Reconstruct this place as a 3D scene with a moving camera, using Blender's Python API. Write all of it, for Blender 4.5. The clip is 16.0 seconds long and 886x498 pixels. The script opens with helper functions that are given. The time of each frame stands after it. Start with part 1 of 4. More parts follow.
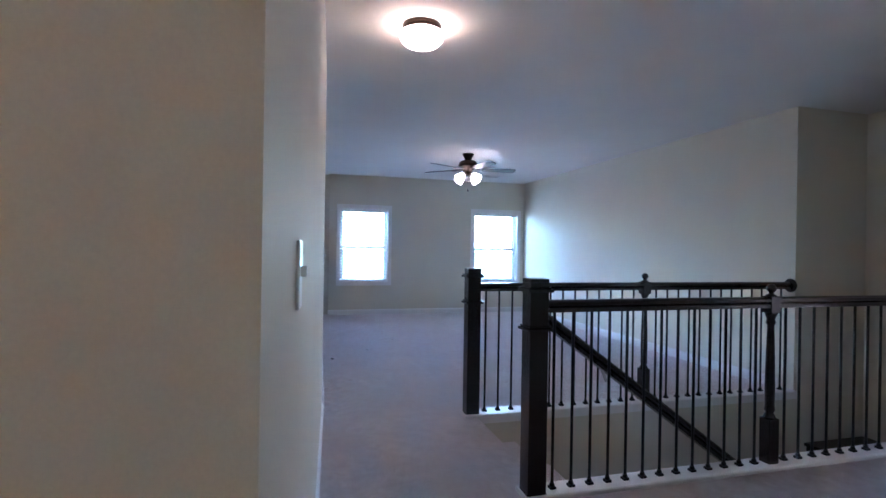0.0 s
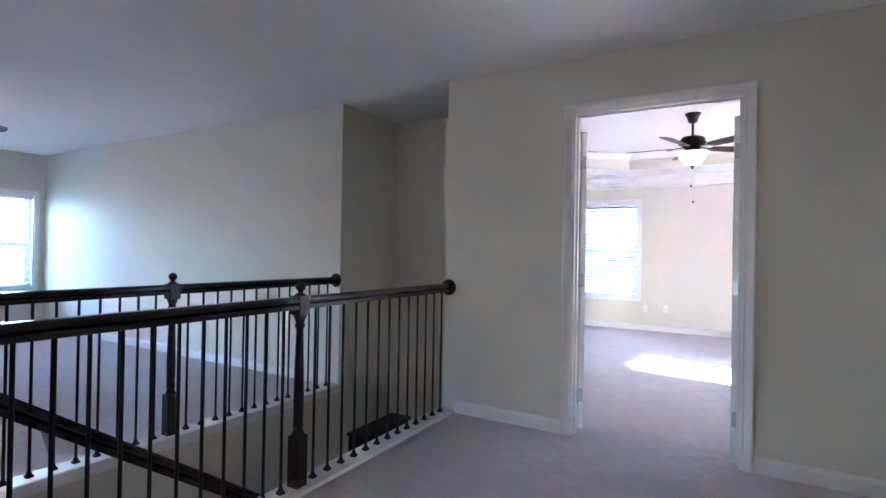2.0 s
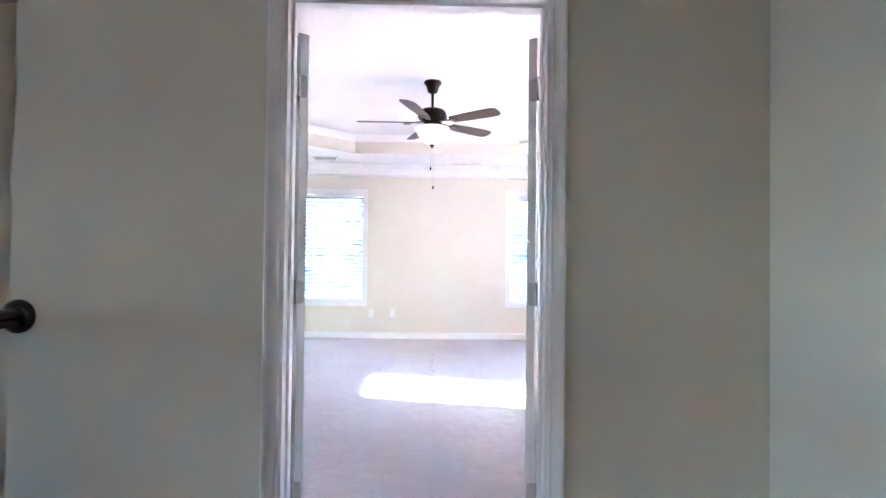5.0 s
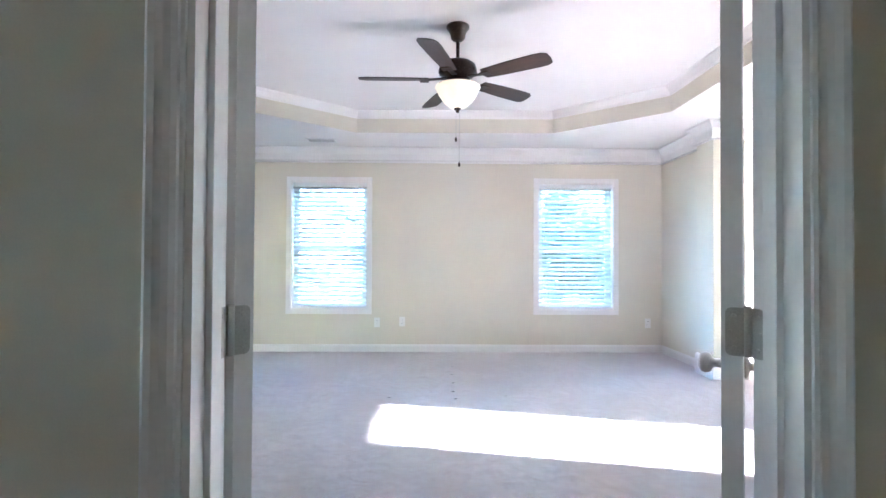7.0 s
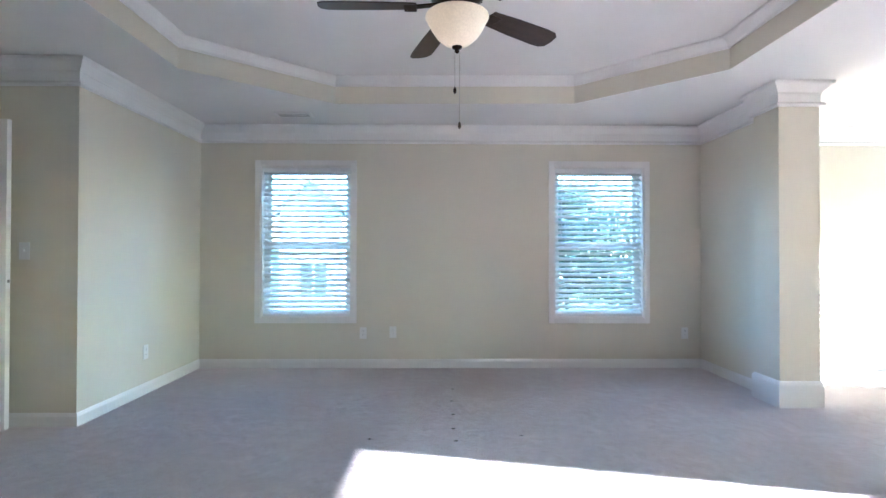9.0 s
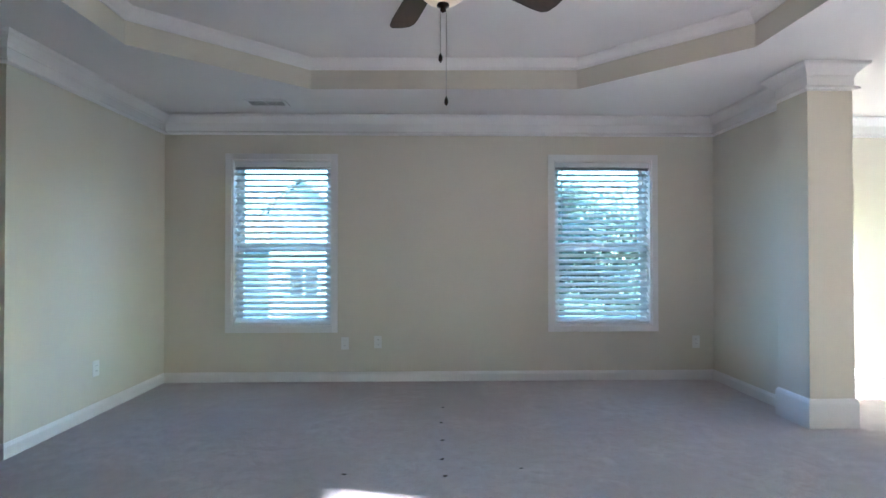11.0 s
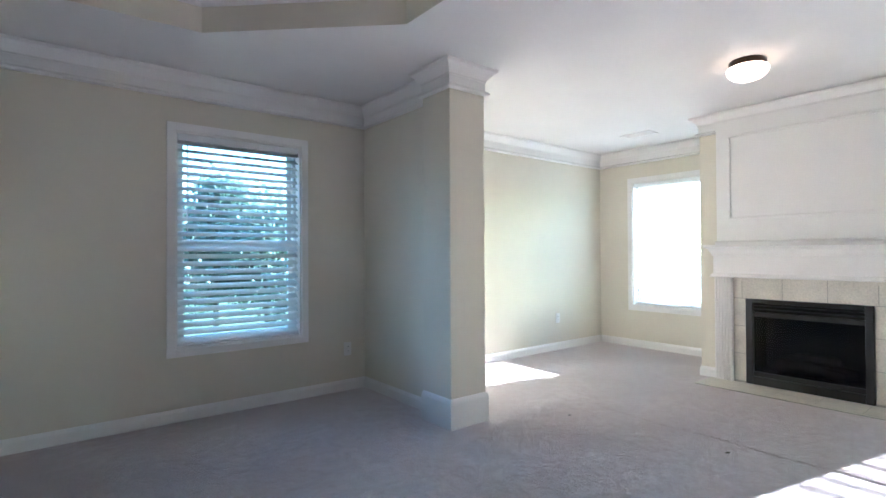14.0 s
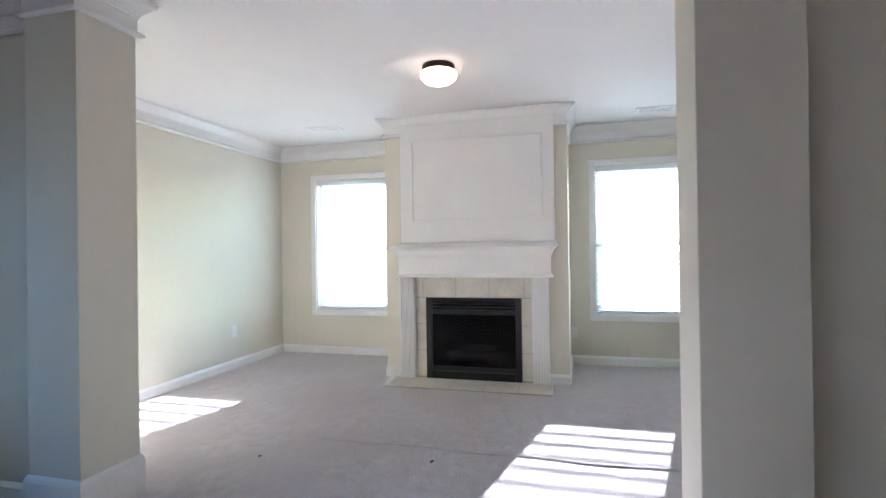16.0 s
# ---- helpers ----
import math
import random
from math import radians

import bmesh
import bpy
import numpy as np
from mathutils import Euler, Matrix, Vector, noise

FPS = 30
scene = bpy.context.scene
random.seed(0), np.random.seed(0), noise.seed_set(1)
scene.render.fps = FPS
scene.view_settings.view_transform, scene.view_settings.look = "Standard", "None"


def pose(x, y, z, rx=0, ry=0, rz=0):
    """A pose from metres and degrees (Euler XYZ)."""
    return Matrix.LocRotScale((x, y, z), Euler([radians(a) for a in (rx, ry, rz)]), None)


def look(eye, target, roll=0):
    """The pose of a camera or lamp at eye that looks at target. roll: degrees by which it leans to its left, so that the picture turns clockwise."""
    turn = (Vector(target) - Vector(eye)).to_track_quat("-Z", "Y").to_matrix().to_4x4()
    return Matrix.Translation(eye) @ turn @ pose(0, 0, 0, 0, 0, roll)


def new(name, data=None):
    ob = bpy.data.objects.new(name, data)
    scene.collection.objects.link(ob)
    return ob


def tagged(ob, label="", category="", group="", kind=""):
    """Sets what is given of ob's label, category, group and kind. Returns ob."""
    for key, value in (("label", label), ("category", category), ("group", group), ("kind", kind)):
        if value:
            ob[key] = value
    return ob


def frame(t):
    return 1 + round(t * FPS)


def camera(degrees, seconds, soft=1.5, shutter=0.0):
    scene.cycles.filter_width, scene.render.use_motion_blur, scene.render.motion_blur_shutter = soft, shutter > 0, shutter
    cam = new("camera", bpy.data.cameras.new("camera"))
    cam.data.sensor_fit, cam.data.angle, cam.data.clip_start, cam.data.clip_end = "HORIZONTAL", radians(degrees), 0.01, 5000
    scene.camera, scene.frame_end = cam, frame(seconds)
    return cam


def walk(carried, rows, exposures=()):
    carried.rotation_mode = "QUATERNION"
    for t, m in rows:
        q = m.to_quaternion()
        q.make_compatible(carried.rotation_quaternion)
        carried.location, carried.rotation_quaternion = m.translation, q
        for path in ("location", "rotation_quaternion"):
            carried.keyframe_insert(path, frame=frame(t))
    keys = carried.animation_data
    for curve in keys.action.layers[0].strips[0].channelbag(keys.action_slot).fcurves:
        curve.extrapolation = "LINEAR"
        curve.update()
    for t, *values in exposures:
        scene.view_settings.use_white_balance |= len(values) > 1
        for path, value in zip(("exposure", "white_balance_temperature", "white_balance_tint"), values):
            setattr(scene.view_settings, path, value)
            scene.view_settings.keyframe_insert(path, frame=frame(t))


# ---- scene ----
cam = camera(82.8, 16.0)
PATH = [
    (0, (1.377, -4.016, 1.193), (-0.552, -3.486, 1.191), 0.9),
    (0.5, (1.295, -3.843, 1.196), (-0.51, -2.982, 1.202), 0.8),
    (1, (1.186, -3.685, 1.187), (-0.434, -2.513, 1.194), 0.9),
    (1.5, (1.075, -3.515, 1.193), (-0.298, -2.06, 1.203), 1.0),
    (2, (0.996, -3.265, 1.18), (-0.016, -1.54, 1.193), 1.0),
    (2.5, (0.942, -3.034, 1.181), (0.225, -1.167, 1.199), 0.9),
    (3, (0.825, -2.823, 1.175), (0.414, -0.866, 1.198), 0.9),
    (3.5, (0.744, -2.649, 1.173), (0.655, -0.651, 1.199), 0.8),
    (4, (0.691, -2.394, 1.166), (0.736, -0.395, 1.195), 0.8),
    (6.5, (0.477, -1.002, 1.131), (0.496, 0.998, 1.167), 0.5),
    (7, (0.442, -0.774, 1.14), (0.469, 1.226, 1.17), 0.3),
    (7.5, (0.493, -0.51, 1.143), (0.519, 1.49, 1.17), 0.2),
    (8, (0.492, -0.236, 1.136), (0.514, 1.764, 1.16), 0.3),
    (8.5, (0.475, -0.025, 1.146), (0.489, 1.975, 1.172), 0.3),
    (9, (0.489, 0.178, 1.143), (0.51, 2.178, 1.164), 0.1),
    (11.5, (0.544, 0.688, 1.166), (0.608, 2.687, 1.187), -0.1),
    (12, (0.586, 0.771, 1.166), (0.712, 2.767, 1.182), -0.4),
    (12.5, (0.719, 0.889, 1.183), (0.977, 2.873, 1.195), -0.4),
    (13, (0.764, 1.043, 1.172), (1.237, 2.987, 1.188), -0.2),
    (13.5, (0.82, 1.214, 1.17), (1.736, 2.992, 1.192), -0.2),
    (14, (0.953, 1.353, 1.158), (2.196, 2.921, 1.178), -0.3),
    (14.5, (1.12, 1.484, 1.177), (2.589, 2.841, 1.192), -0.3),
    (15, (1.209, 1.626, 1.174), (2.854, 2.763, 1.19), -0.4),
    (15.5, (1.271, 1.759, 1.192), (3.104, 2.558, 1.203), -0.5),
    (16, (1.342, 1.817, 1.182), (3.274, 2.332, 1.189), -0.8),
]
EXPOSURES = [(0, 5.93, 5000, 31), (1, 6.23, 4950, 29), (2, 6.28, 5150, 31), (3.5, 6.48, 5250, 33), (4.2, 6.48, 5250, 32), (6.5, 5.88, 5200, 21), (7.5, 5.58, 5250, 18), (9, 4.78, 5250, 17), (12, 4.18, 5230, 15), (14.5, 3.83, 5130, 15), (16, 3.68, 5130, 17)]
walk(cam, [(t, look(eye, target, roll)) for t, eye, target, roll in PATH], EXPOSURES)

# ---- light ----
SUN_DIR = Vector((-1.0, 0.23, -0.291))
world = bpy.data.worlds.new("sky")
scene.world = world
world.use_nodes = True
wn = world.node_tree.nodes
sky = wn.new("ShaderNodeTexSky")
sky.sky_type, sky.sun_disc = "NISHITA", False
sky.sun_elevation = math.asin(0.291 / SUN_DIR.length)
sky.sun_rotation = math.atan2(1.0, -0.23)
world.node_tree.links.new(sky.outputs[0], wn["Background"].inputs[0])
wn["Background"].inputs[1].default_value = 0.15
sun_data = bpy.data.lights.new("sun", "SUN")
sun_data.energy, sun_data.angle, sun_data.color = 5.0, radians(0.5), (1.0, 0.93, 0.82)
sun = new("sun", sun_data)
sun.matrix_world = look((20, -4, 8), Vector((20, -4, 8)) + SUN_DIR)


def sky_boost_lamp(x, y, z, w, h, turn, down, power):
    """Area lamp added just outside a window to strengthen the open sky's daylight."""
    d = bpy.data.lights.new("window_daylight", "AREA")
    d.shape, d.size, d.size_y = "RECTANGLE", w, h
    d.energy, d.color = power, (1.0, 0.95, 0.88)
    new("window_daylight", d).matrix_world = pose(x, y, z, 90 - down, 0, turn)


for y in (-3.005, -0.51):
    sky_boost_lamp(-8.35, y, 1.6, 1.5, 1.9, -90, 25, 1.6)
for y in (4.33, 1.17):
    sky_boost_lamp(7.45, y, 1.7, 1.6, 2.1, 90, 28, 3.0)

# ---- materials ----
def material(name, color, rough=0.5, metal=0.0, vary=0.06, scale=6.0, fine=120.0, bump=0.1, depth=0.002, coat=0.0, stretch=(1, 1, 1), tint=None):
    """A surface with broad mottling, fine grain and relief."""
    m = bpy.data.materials.new(name)
    m.use_nodes = True
    n, l = m.node_tree.nodes, m.node_tree.links
    b = n["Principled BSDF"]
    b.inputs["Metallic"].default_value = metal
    b.inputs["Coat Weight"].default_value = coat
    co = n.new("ShaderNodeTexCoord")
    mp = n.new("ShaderNodeMapping")
    mp.inputs["Scale"].default_value = stretch
    l.new(co.outputs["Object"], mp.inputs[0])
    big, small = n.new("ShaderNodeTexNoise"), n.new("ShaderNodeTexNoise")
    big.inputs["Scale"].default_value, big.inputs["Detail"].default_value = scale, 4
    small.inputs["Scale"].default_value, small.inputs["Detail"].default_value = fine, 3
    l.new(mp.outputs[0], big.inputs[0])
    l.new(mp.outputs[0], small.inputs[0])
    add = n.new("ShaderNodeMath")
    add.operation = "ADD"
    l.new(big.outputs[0], add.inputs[0])
    l.new(small.outputs[0], add.inputs[1])
    ramp = n.new("ShaderNodeMapRange")
    ramp.inputs["From Min"].default_value, ramp.inputs["From Max"].default_value = 0.7, 1.3
    l.new(add.outputs[0], ramp.inputs[0])
    mix = n.new("ShaderNodeMix")
    mix.data_type = "RGBA"
    dark = tint or tuple(c * (1 - 2 * vary) for c in color)
    mix.inputs[6].default_value = (*dark, 1)
    mix.inputs[7].default_value = (*[min(c * (1 + vary), 0.95) for c in color], 1)
    l.new(ramp.outputs[0], mix.inputs[0])
    l.new(mix.outputs[2], b.inputs["Base Color"])
    rr = n.new("ShaderNodeMapRange")
    rr.inputs["To Min"].default_value, rr.inputs["To Max"].default_value = max(rough - 0.07, 0.02), min(rough + 0.07, 1)
    l.new(big.outputs[0], rr.inputs[0])
    l.new(rr.outputs[0], b.inputs["Roughness"])
    if bump:
        bp = n.new("ShaderNodeBump")
        bp.inputs["Strength"].default_value, bp.inputs["Distance"].default_value = bump, depth
        l.new(small.outputs[0], bp.inputs["Height"])
        l.new(bp.outputs[0], b.inputs["Normal"])
    return m


def carpet_material():
    """Cut pile: fine tufts, brushed patches and tracks of feet."""
    m = bpy.data.materials.new("carpet")
    m.use_nodes = True
    n, l = m.node_tree.nodes, m.node_tree.links
    b = n["Principled BSDF"]
    b.inputs["Roughness"].default_value = 0.95
    b.inputs["Sheen Weight"].default_value = 0.9
    b.inputs["Sheen Roughness"].default_value = 0.4
    b.inputs["Specular IOR Level"].default_value = 0.1
    co = n.new("ShaderNodeTexCoord")

    def noise_node(scale, detail, rough=0.5, warp=0.0):
        t = n.new("ShaderNodeTexNoise")
        t.inputs["Scale"].default_value, t.inputs["Detail"].default_value = scale, detail
        t.inputs["Roughness"].default_value, t.inputs["Distortion"].default_value = rough, warp
        l.new(co.outputs["Object"], t.inputs[0])
        return t
    broad, patch, tuft = noise_node(1.7, 5, 0.62, 0.6), noise_node(13, 8, 0.76, 0.35), noise_node(95, 4, 0.70)

    def blend(a, b_, f, lo=0.3, hi=0.7):
        r = n.new("ShaderNodeMapRange")
        r.inputs["From Min"].default_value, r.inputs["From Max"].default_value = lo, hi
        l.new(f.outputs[0], r.inputs[0])
        mx = n.new("ShaderNodeMix")
        mx.data_type = "RGBA"
        l.new(r.outputs[0], mx.inputs[0])
        for slot, v in ((6, a), (7, b_)):
            if isinstance(v, tuple):
                mx.inputs[slot].default_value = (*v, 1)
            else:
                l.new(v.outputs[2], mx.inputs[slot])
        return mx
    # Shade between tufts and clumps is put into the colour: low spots darker.
    c1 = blend((0.55, 0.455, 0.447), (0.93, 0.82, 0.81), patch, 0.36, 0.64)
    c2 = blend((0.56, 0.468, 0.458), (0.92, 0.81, 0.80), tuft)
    half = n.new("ShaderNodeMix")
    half.data_type = "RGBA"
    half.inputs[0].default_value = 0.32
    l.new(c1.outputs[2], half.inputs[6])
    l.new(c2.outputs[2], half.inputs[7])
    c3 = blend((0.66, 0.56, 0.55), half, broad, 0.34, 0.60)
    l.new(c3.outputs[2], b.inputs["Base Color"])
    add = n.new("ShaderNodeMath")
    add.operation = "MULTIPLY_ADD"
    add.inputs[1].default_value = 3.5
    l.new(patch.outputs[0], add.inputs[0])
    l.new(tuft.outputs[0], add.inputs[2])
    bp = n.new("ShaderNodeBump")
    bp.inputs["Strength"].default_value, bp.inputs["Distance"].default_value = 0.9, 0.022
    l.new(add.outputs[0], bp.inputs["Height"])
    l.new(bp.outputs[0], b.inputs["Normal"])
    return m


def glowing(name, color, strength):
    m = material(name, (0.82, 0.74, 0.60), 0.3, bump=0)
    b = m.node_tree.nodes["Principled BSDF"]
    b.inputs["Emission Color"].default_value = (*color, 1)
    b.inputs["Emission Strength"].default_value = strength
    return m


def clear_glass(name, tint=(0.78, 0.95, 1.0)):
    m = bpy.data.materials.new(name)
    m.use_nodes = True
    n, l = m.node_tree.nodes, m.node_tree.links
    n.remove(n["Principled BSDF"])
    tr, gl, mx, fr = (n.new("ShaderNodeBsdfTransparent"), n.new("ShaderNodeBsdfGlossy"), n.new("ShaderNodeMixShader"), n.new("ShaderNodeFresnel"))
    tr.inputs[0].default_value = (*tint, 1)
    gl.inputs["Roughness"].default_value = 0.03
    fr.inputs[0].default_value = 1.3
    l.new(fr.outputs[0], mx.inputs[0])
    l.new(tr.outputs[0], mx.inputs[1])
    l.new(gl.outputs[0], mx.inputs[2])
    l.new(mx.outputs[0], n["Material Output"].inputs[0])
    return m


WALL = material("cream wall paint", (0.70, 0.654, 0.54), 0.75, vary=0.025, scale=1.6, fine=260, bump=0.12, depth=0.0015)
CEIL = material("white ceiling paint", (0.80, 0.78, 0.75), 0.9, vary=0.02, scale=2, fine=200, bump=0.15, depth=0.002)
TRIM = material("white trim paint", (0.82, 0.80, 0.77), 0.38, vary=0.02, scale=3, fine=90, bump=0.05, depth=0.001)
CARPET = carpet_material()
WOOD = material("espresso stained wood", (0.014, 0.0065, 0.005), 0.24, vary=0.25, scale=4, fine=40, bump=0.04, depth=0.0003, coat=0.0, stretch=(2, 2, 1.2))
IRON = material("black iron", (0.012, 0.012, 0.014), 0.42, metal=0.6, vary=0.2, scale=12, fine=200, bump=0.1, depth=0.0005)
NICKEL = material("satin nickel", (0.55, 0.53, 0.49), 0.32, metal=1.0, vary=0.08, scale=20, fine=300, bump=0.04, depth=0.0004)
BRONZE = material("oil rubbed bronze", (0.045, 0.030, 0.022), 0.35, metal=0.8, vary=0.3, scale=14, fine=120, bump=0.05, depth=0.0005)
BLADE = material("dark walnut blade", (0.055, 0.035, 0.024), 0.45, vary=0.3, scale=4, fine=50, bump=0.08, depth=0.0006, stretch=(0.6, 6, 6))
SLAT = material("white faux wood slat", (0.80, 0.82, 0.82), 0.45, vary=0.02, scale=6, fine=80, bump=0.03, depth=0.0005, stretch=(0.4, 3, 3))
VINYL = material("white vinyl", (0.78, 0.80, 0.80), 0.4, vary=0.02, bump=0)
PLATE = material("white plastic plate", (0.80, 0.79, 0.75), 0.3, vary=0.015, bump=0)
SLOT = material("dark slot", (0.03, 0.03, 0.03), 0.7, vary=0.1, bump=0)
TILE = material("beige ceramic tile", (0.70, 0.655, 0.56), 0.35, vary=0.09, scale=7, fine=70, bump=0.05, depth=0.0008)
GROUT = material("pale grout", (0.46, 0.43, 0.37), 0.9, vary=0.08, fine=200, bump=0.2)
BLACK = material("black firebox enamel", (0.006, 0.006, 0.006), 0.36, vary=0.2, scale=10, fine=160, bump=0.08, depth=0.0006)
SOOT = material("sooty firebox", (0.016, 0.015, 0.014), 0.9, vary=0.3, bump=0.3)
LOG = material("ceramic log", (0.10, 0.085, 0.07), 0.9, vary=0.4, scale=18, fine=90, bump=0.6, depth=0.006)
GLASS = clear_glass("window glass")
FIREGLASS = clear_glass("firebox glass", (0.62, 0.62, 0.62))
GLOBE = glowing("lit opal globe", (1.0, 0.70, 0.42), 0.50)
BOWL = glowing("lit alabaster bowl", (1.0, 0.74, 0.42), 0.015)
SHADES = glowing("lit frosted shade", (1.0, 0.84, 0.66), 0.30)
LEAF = material("leaf", (0.19, 0.22, 0.17), 0.6, vary=0.4, scale=0.7, fine=8, bump=0)
leaf_nodes, leaf_links = LEAF.node_tree.nodes, LEAF.node_tree.links
leaf_through, leaf_mix = leaf_nodes.new("ShaderNodeBsdfTranslucent"), leaf_nodes.new("ShaderNodeMixShader")
leaf_through.inputs[0].default_value = (0.19, 0.24, 0.16, 1)
leaf_mix.inputs[0].default_value = 0.45
leaf_links.new(leaf_nodes["Principled BSDF"].outputs[0], leaf_mix.inputs[1])
leaf_links.new(leaf_through.outputs[0], leaf_mix.inputs[2])
leaf_links.new(leaf_mix.outputs[0], leaf_nodes["Material Output"].inputs[0])
BARK = material("bark", (0.12, 0.09, 0.07), 0.9, vary=0.3, scale=4, fine=30, bump=0.5, depth=0.02)
GRASS = material("lawn", (0.07, 0.10, 0.035), 0.9, vary=0.3, scale=0.3, fine=6, bump=0.3, depth=0.03)
SIDING = material("pale siding", (0.50, 0.52, 0.53), 0.7, vary=0.08, scale=0.6, fine=9, bump=0.1)
ROOF = material("grey shingle", (0.13, 0.13, 0.14), 0.9, vary=0.25, scale=2, fine=16, bump=0.3, depth=0.01)


# ---- mesh helpers ----
def box(bm, x0, x1, y0, y1, z0, z1, bevel=0.0):
    vs = [bm.verts.new((x, y, z)) for z in (z0, z1) for y in (y0, y1) for x in (x0, x1)]
    fs = [bm.faces.new([vs[i] for i in f]) for f in ((0, 2, 3, 1), (4, 5, 7, 6), (0, 1, 5, 4), (2, 6, 7, 3), (1, 3, 7, 5), (0, 4, 6, 2))]
    if bevel:
        bmesh.ops.bevel(bm, geom=list({e for f in fs for e in f.edges}), offset=bevel, segments=2, affect="EDGES", profile=0.6)


def lathe(bm, rings, seg=20, at=(0, 0, 0)):
    """A turned solid from (radius, z) rings."""
    loops = []
    for r, z in rings:
        loops.append([bm.verts.new((at[0] + max(r, 0.0004) * math.cos(2 * math.pi * k / seg), at[1] + max(r, 0.0004) * math.sin(2 * math.pi * k / seg), at[2] + z)) for k in range(seg)])
    for a, b in zip(loops, loops[1:]):
        for k in range(seg):
            f = bm.faces.new((a[k], a[(k + 1) % seg], b[(k + 1) % seg], b[k]))
            f.smooth = True
    bm.faces.new(loops[0][::-1])
    bm.faces.new(loops[-1])


def sweep(bm, section, start, end, up=(0, 0, 1)):
    """A bar with the section (side, height) from start to end."""
    a, b = Vector(start), Vector(end)
    d = (b - a).normalized()
    s = d.cross(Vector(up)).normalized()
    u = s.cross(d)
    r0 = [bm.verts.new(a + s * p + u * q) for p, q in section]
    r1 = [bm.verts.new(b + s * p + u * q) for p, q in section]
    n = len(section)
    for k in range(n):
        bm.faces.new((r0[k], r0[(k + 1) % n], r1[(k + 1) % n], r1[k]))
    bm.faces.new(r0[::-1])
    bm.faces.new(r1)


def mitred(bm, points, profile, closed=False):
    """A moulding along points in plan, interior on its left. profile: (away from wall, z)."""
    n = len(points)
    rings = []
    for i in range(n):
        p = Vector(points[i])
        d0 = (p - Vector(points[i - 1])).normalized() if (closed or i > 0) else None
        d1 = (Vector(points[(i + 1) % n]) - p).normalized() if (closed or i < n - 1) else None
        d0, d1 = d0 or d1, d1 or d0
        n0, n1 = Vector((-d0.y, d0.x)), Vector((-d1.y, d1.x))
        m = (n0 + n1).normalized()
        m = m / max(m.dot(n0), 0.3)
        rings.append([bm.verts.new((p.x + m.x * a, p.y + m.y * a, z)) for a, z in profile])
    k = len(profile)
    for i in range(n if closed else n - 1):
        a, b = rings[i], rings[(i + 1) % n]
        for j in range(k):
            bm.faces.new((a[j], a[(j + 1) % k], b[(j + 1) % k], b[j]))
    if not closed:
        bm.faces.new(rings[0])
        bm.faces.new(rings[-1][::-1])


def finish(bm, name, mat):
    bmesh.ops.recalc_face_normals(bm, faces=bm.faces)
    me = bpy.data.meshes.new(name)
    bm.to_mesh(me)
    bm.free()
    me.materials.append(mat)
    return me


def part(name, bm, mat, parent, label="", at=None):
    ob = new(name, finish(bm, name, mat))
    ob.parent = parent
    if at is not None:
        ob.matrix_basis = at
    return tagged(ob, label)


def again(name, me, parent, at):
    """One more piece on a shared mesh."""
    ob = new(name, me)
    ob.parent = parent
    ob.matrix_basis = at
    return ob


def structure(name, bm, mat, label=""):
    return tagged(new(name, finish(bm, name, mat)), label, kind="structure")


def thing(name, at, label, category, group=""):
    ob = new(name)
    ob.matrix_basis = at
    return tagged(ob, label, category, group)


def wall(name, a, b, thick, z0, z1, holes=(), mat=None, label="cream painted plaster wall"):
    """A wall whose visible face runs from a to b, with its thickness to the right of that way. holes: (along0, along1, z0, z1)."""
    bm = bmesh.new()
    z1 = z1 + 0.004 if z1 in (H, HALL) else z1
    a, b = Vector(a), Vector(b)
    length = (b - a).length
    cuts = sorted({0.0, length, *[h[0] for h in holes], *[h[1] for h in holes]})
    for s, e in zip(cuts, cuts[1:]):
        spans, z = [], z0
        for h in sorted([h for h in holes if h[0] < (s + e) / 2 < h[1]], key=lambda h: h[2]):
            spans.append((z, h[2]))
            z = h[3]
        spans.append((z, z1))
        for p, q in spans:
            if q - p > 0.001:
                box(bm, s, e, -thick, 0, p, q)
    bmesh.ops.remove_doubles(bm, verts=bm.verts, dist=0.0005)
    inner = [f for f in bm.faces if sum(1 for g in bm.faces if g is not f and (g.calc_center_median() - f.calc_center_median()).length < 0.001)]
    bmesh.ops.delete(bm, geom=inner, context="FACES")
    d = (b - a).normalized()
    bm.transform(Matrix(((d.x, -d.y, 0, a.x), (d.y, d.x, 0, a.y), (0, 0, 1, 0), (0, 0, 0, 1))))
    return structure(name, bm, mat or WALL, label)


H = 2.44          # bedroom ceiling
HALL = 2.465      # landing and loft ceiling
BACK = 5.25       # far wall of bedroom and sitting room
LEFT = -1.90      # bedroom wall beside the alcove
ALC = 3.54        # alcove wall
SIT = 6.69        # window wall of the sitting room
SOUTH = 0.30
LOFT = -7.60
WZ0, WZ1 = 0.505, 2.03
BW = [(-1.291, -0.382), (1.666, 2.578)]
SW = [(3.875, 4.79), (0.70, 1.64)]
LW = [(-3.43, -2.57), (-0.96, -0.06)]
LZ0, LZ1 = 0.57, 1.89
DX0, DX1, DZ = 0.053, 1.028, 2.110

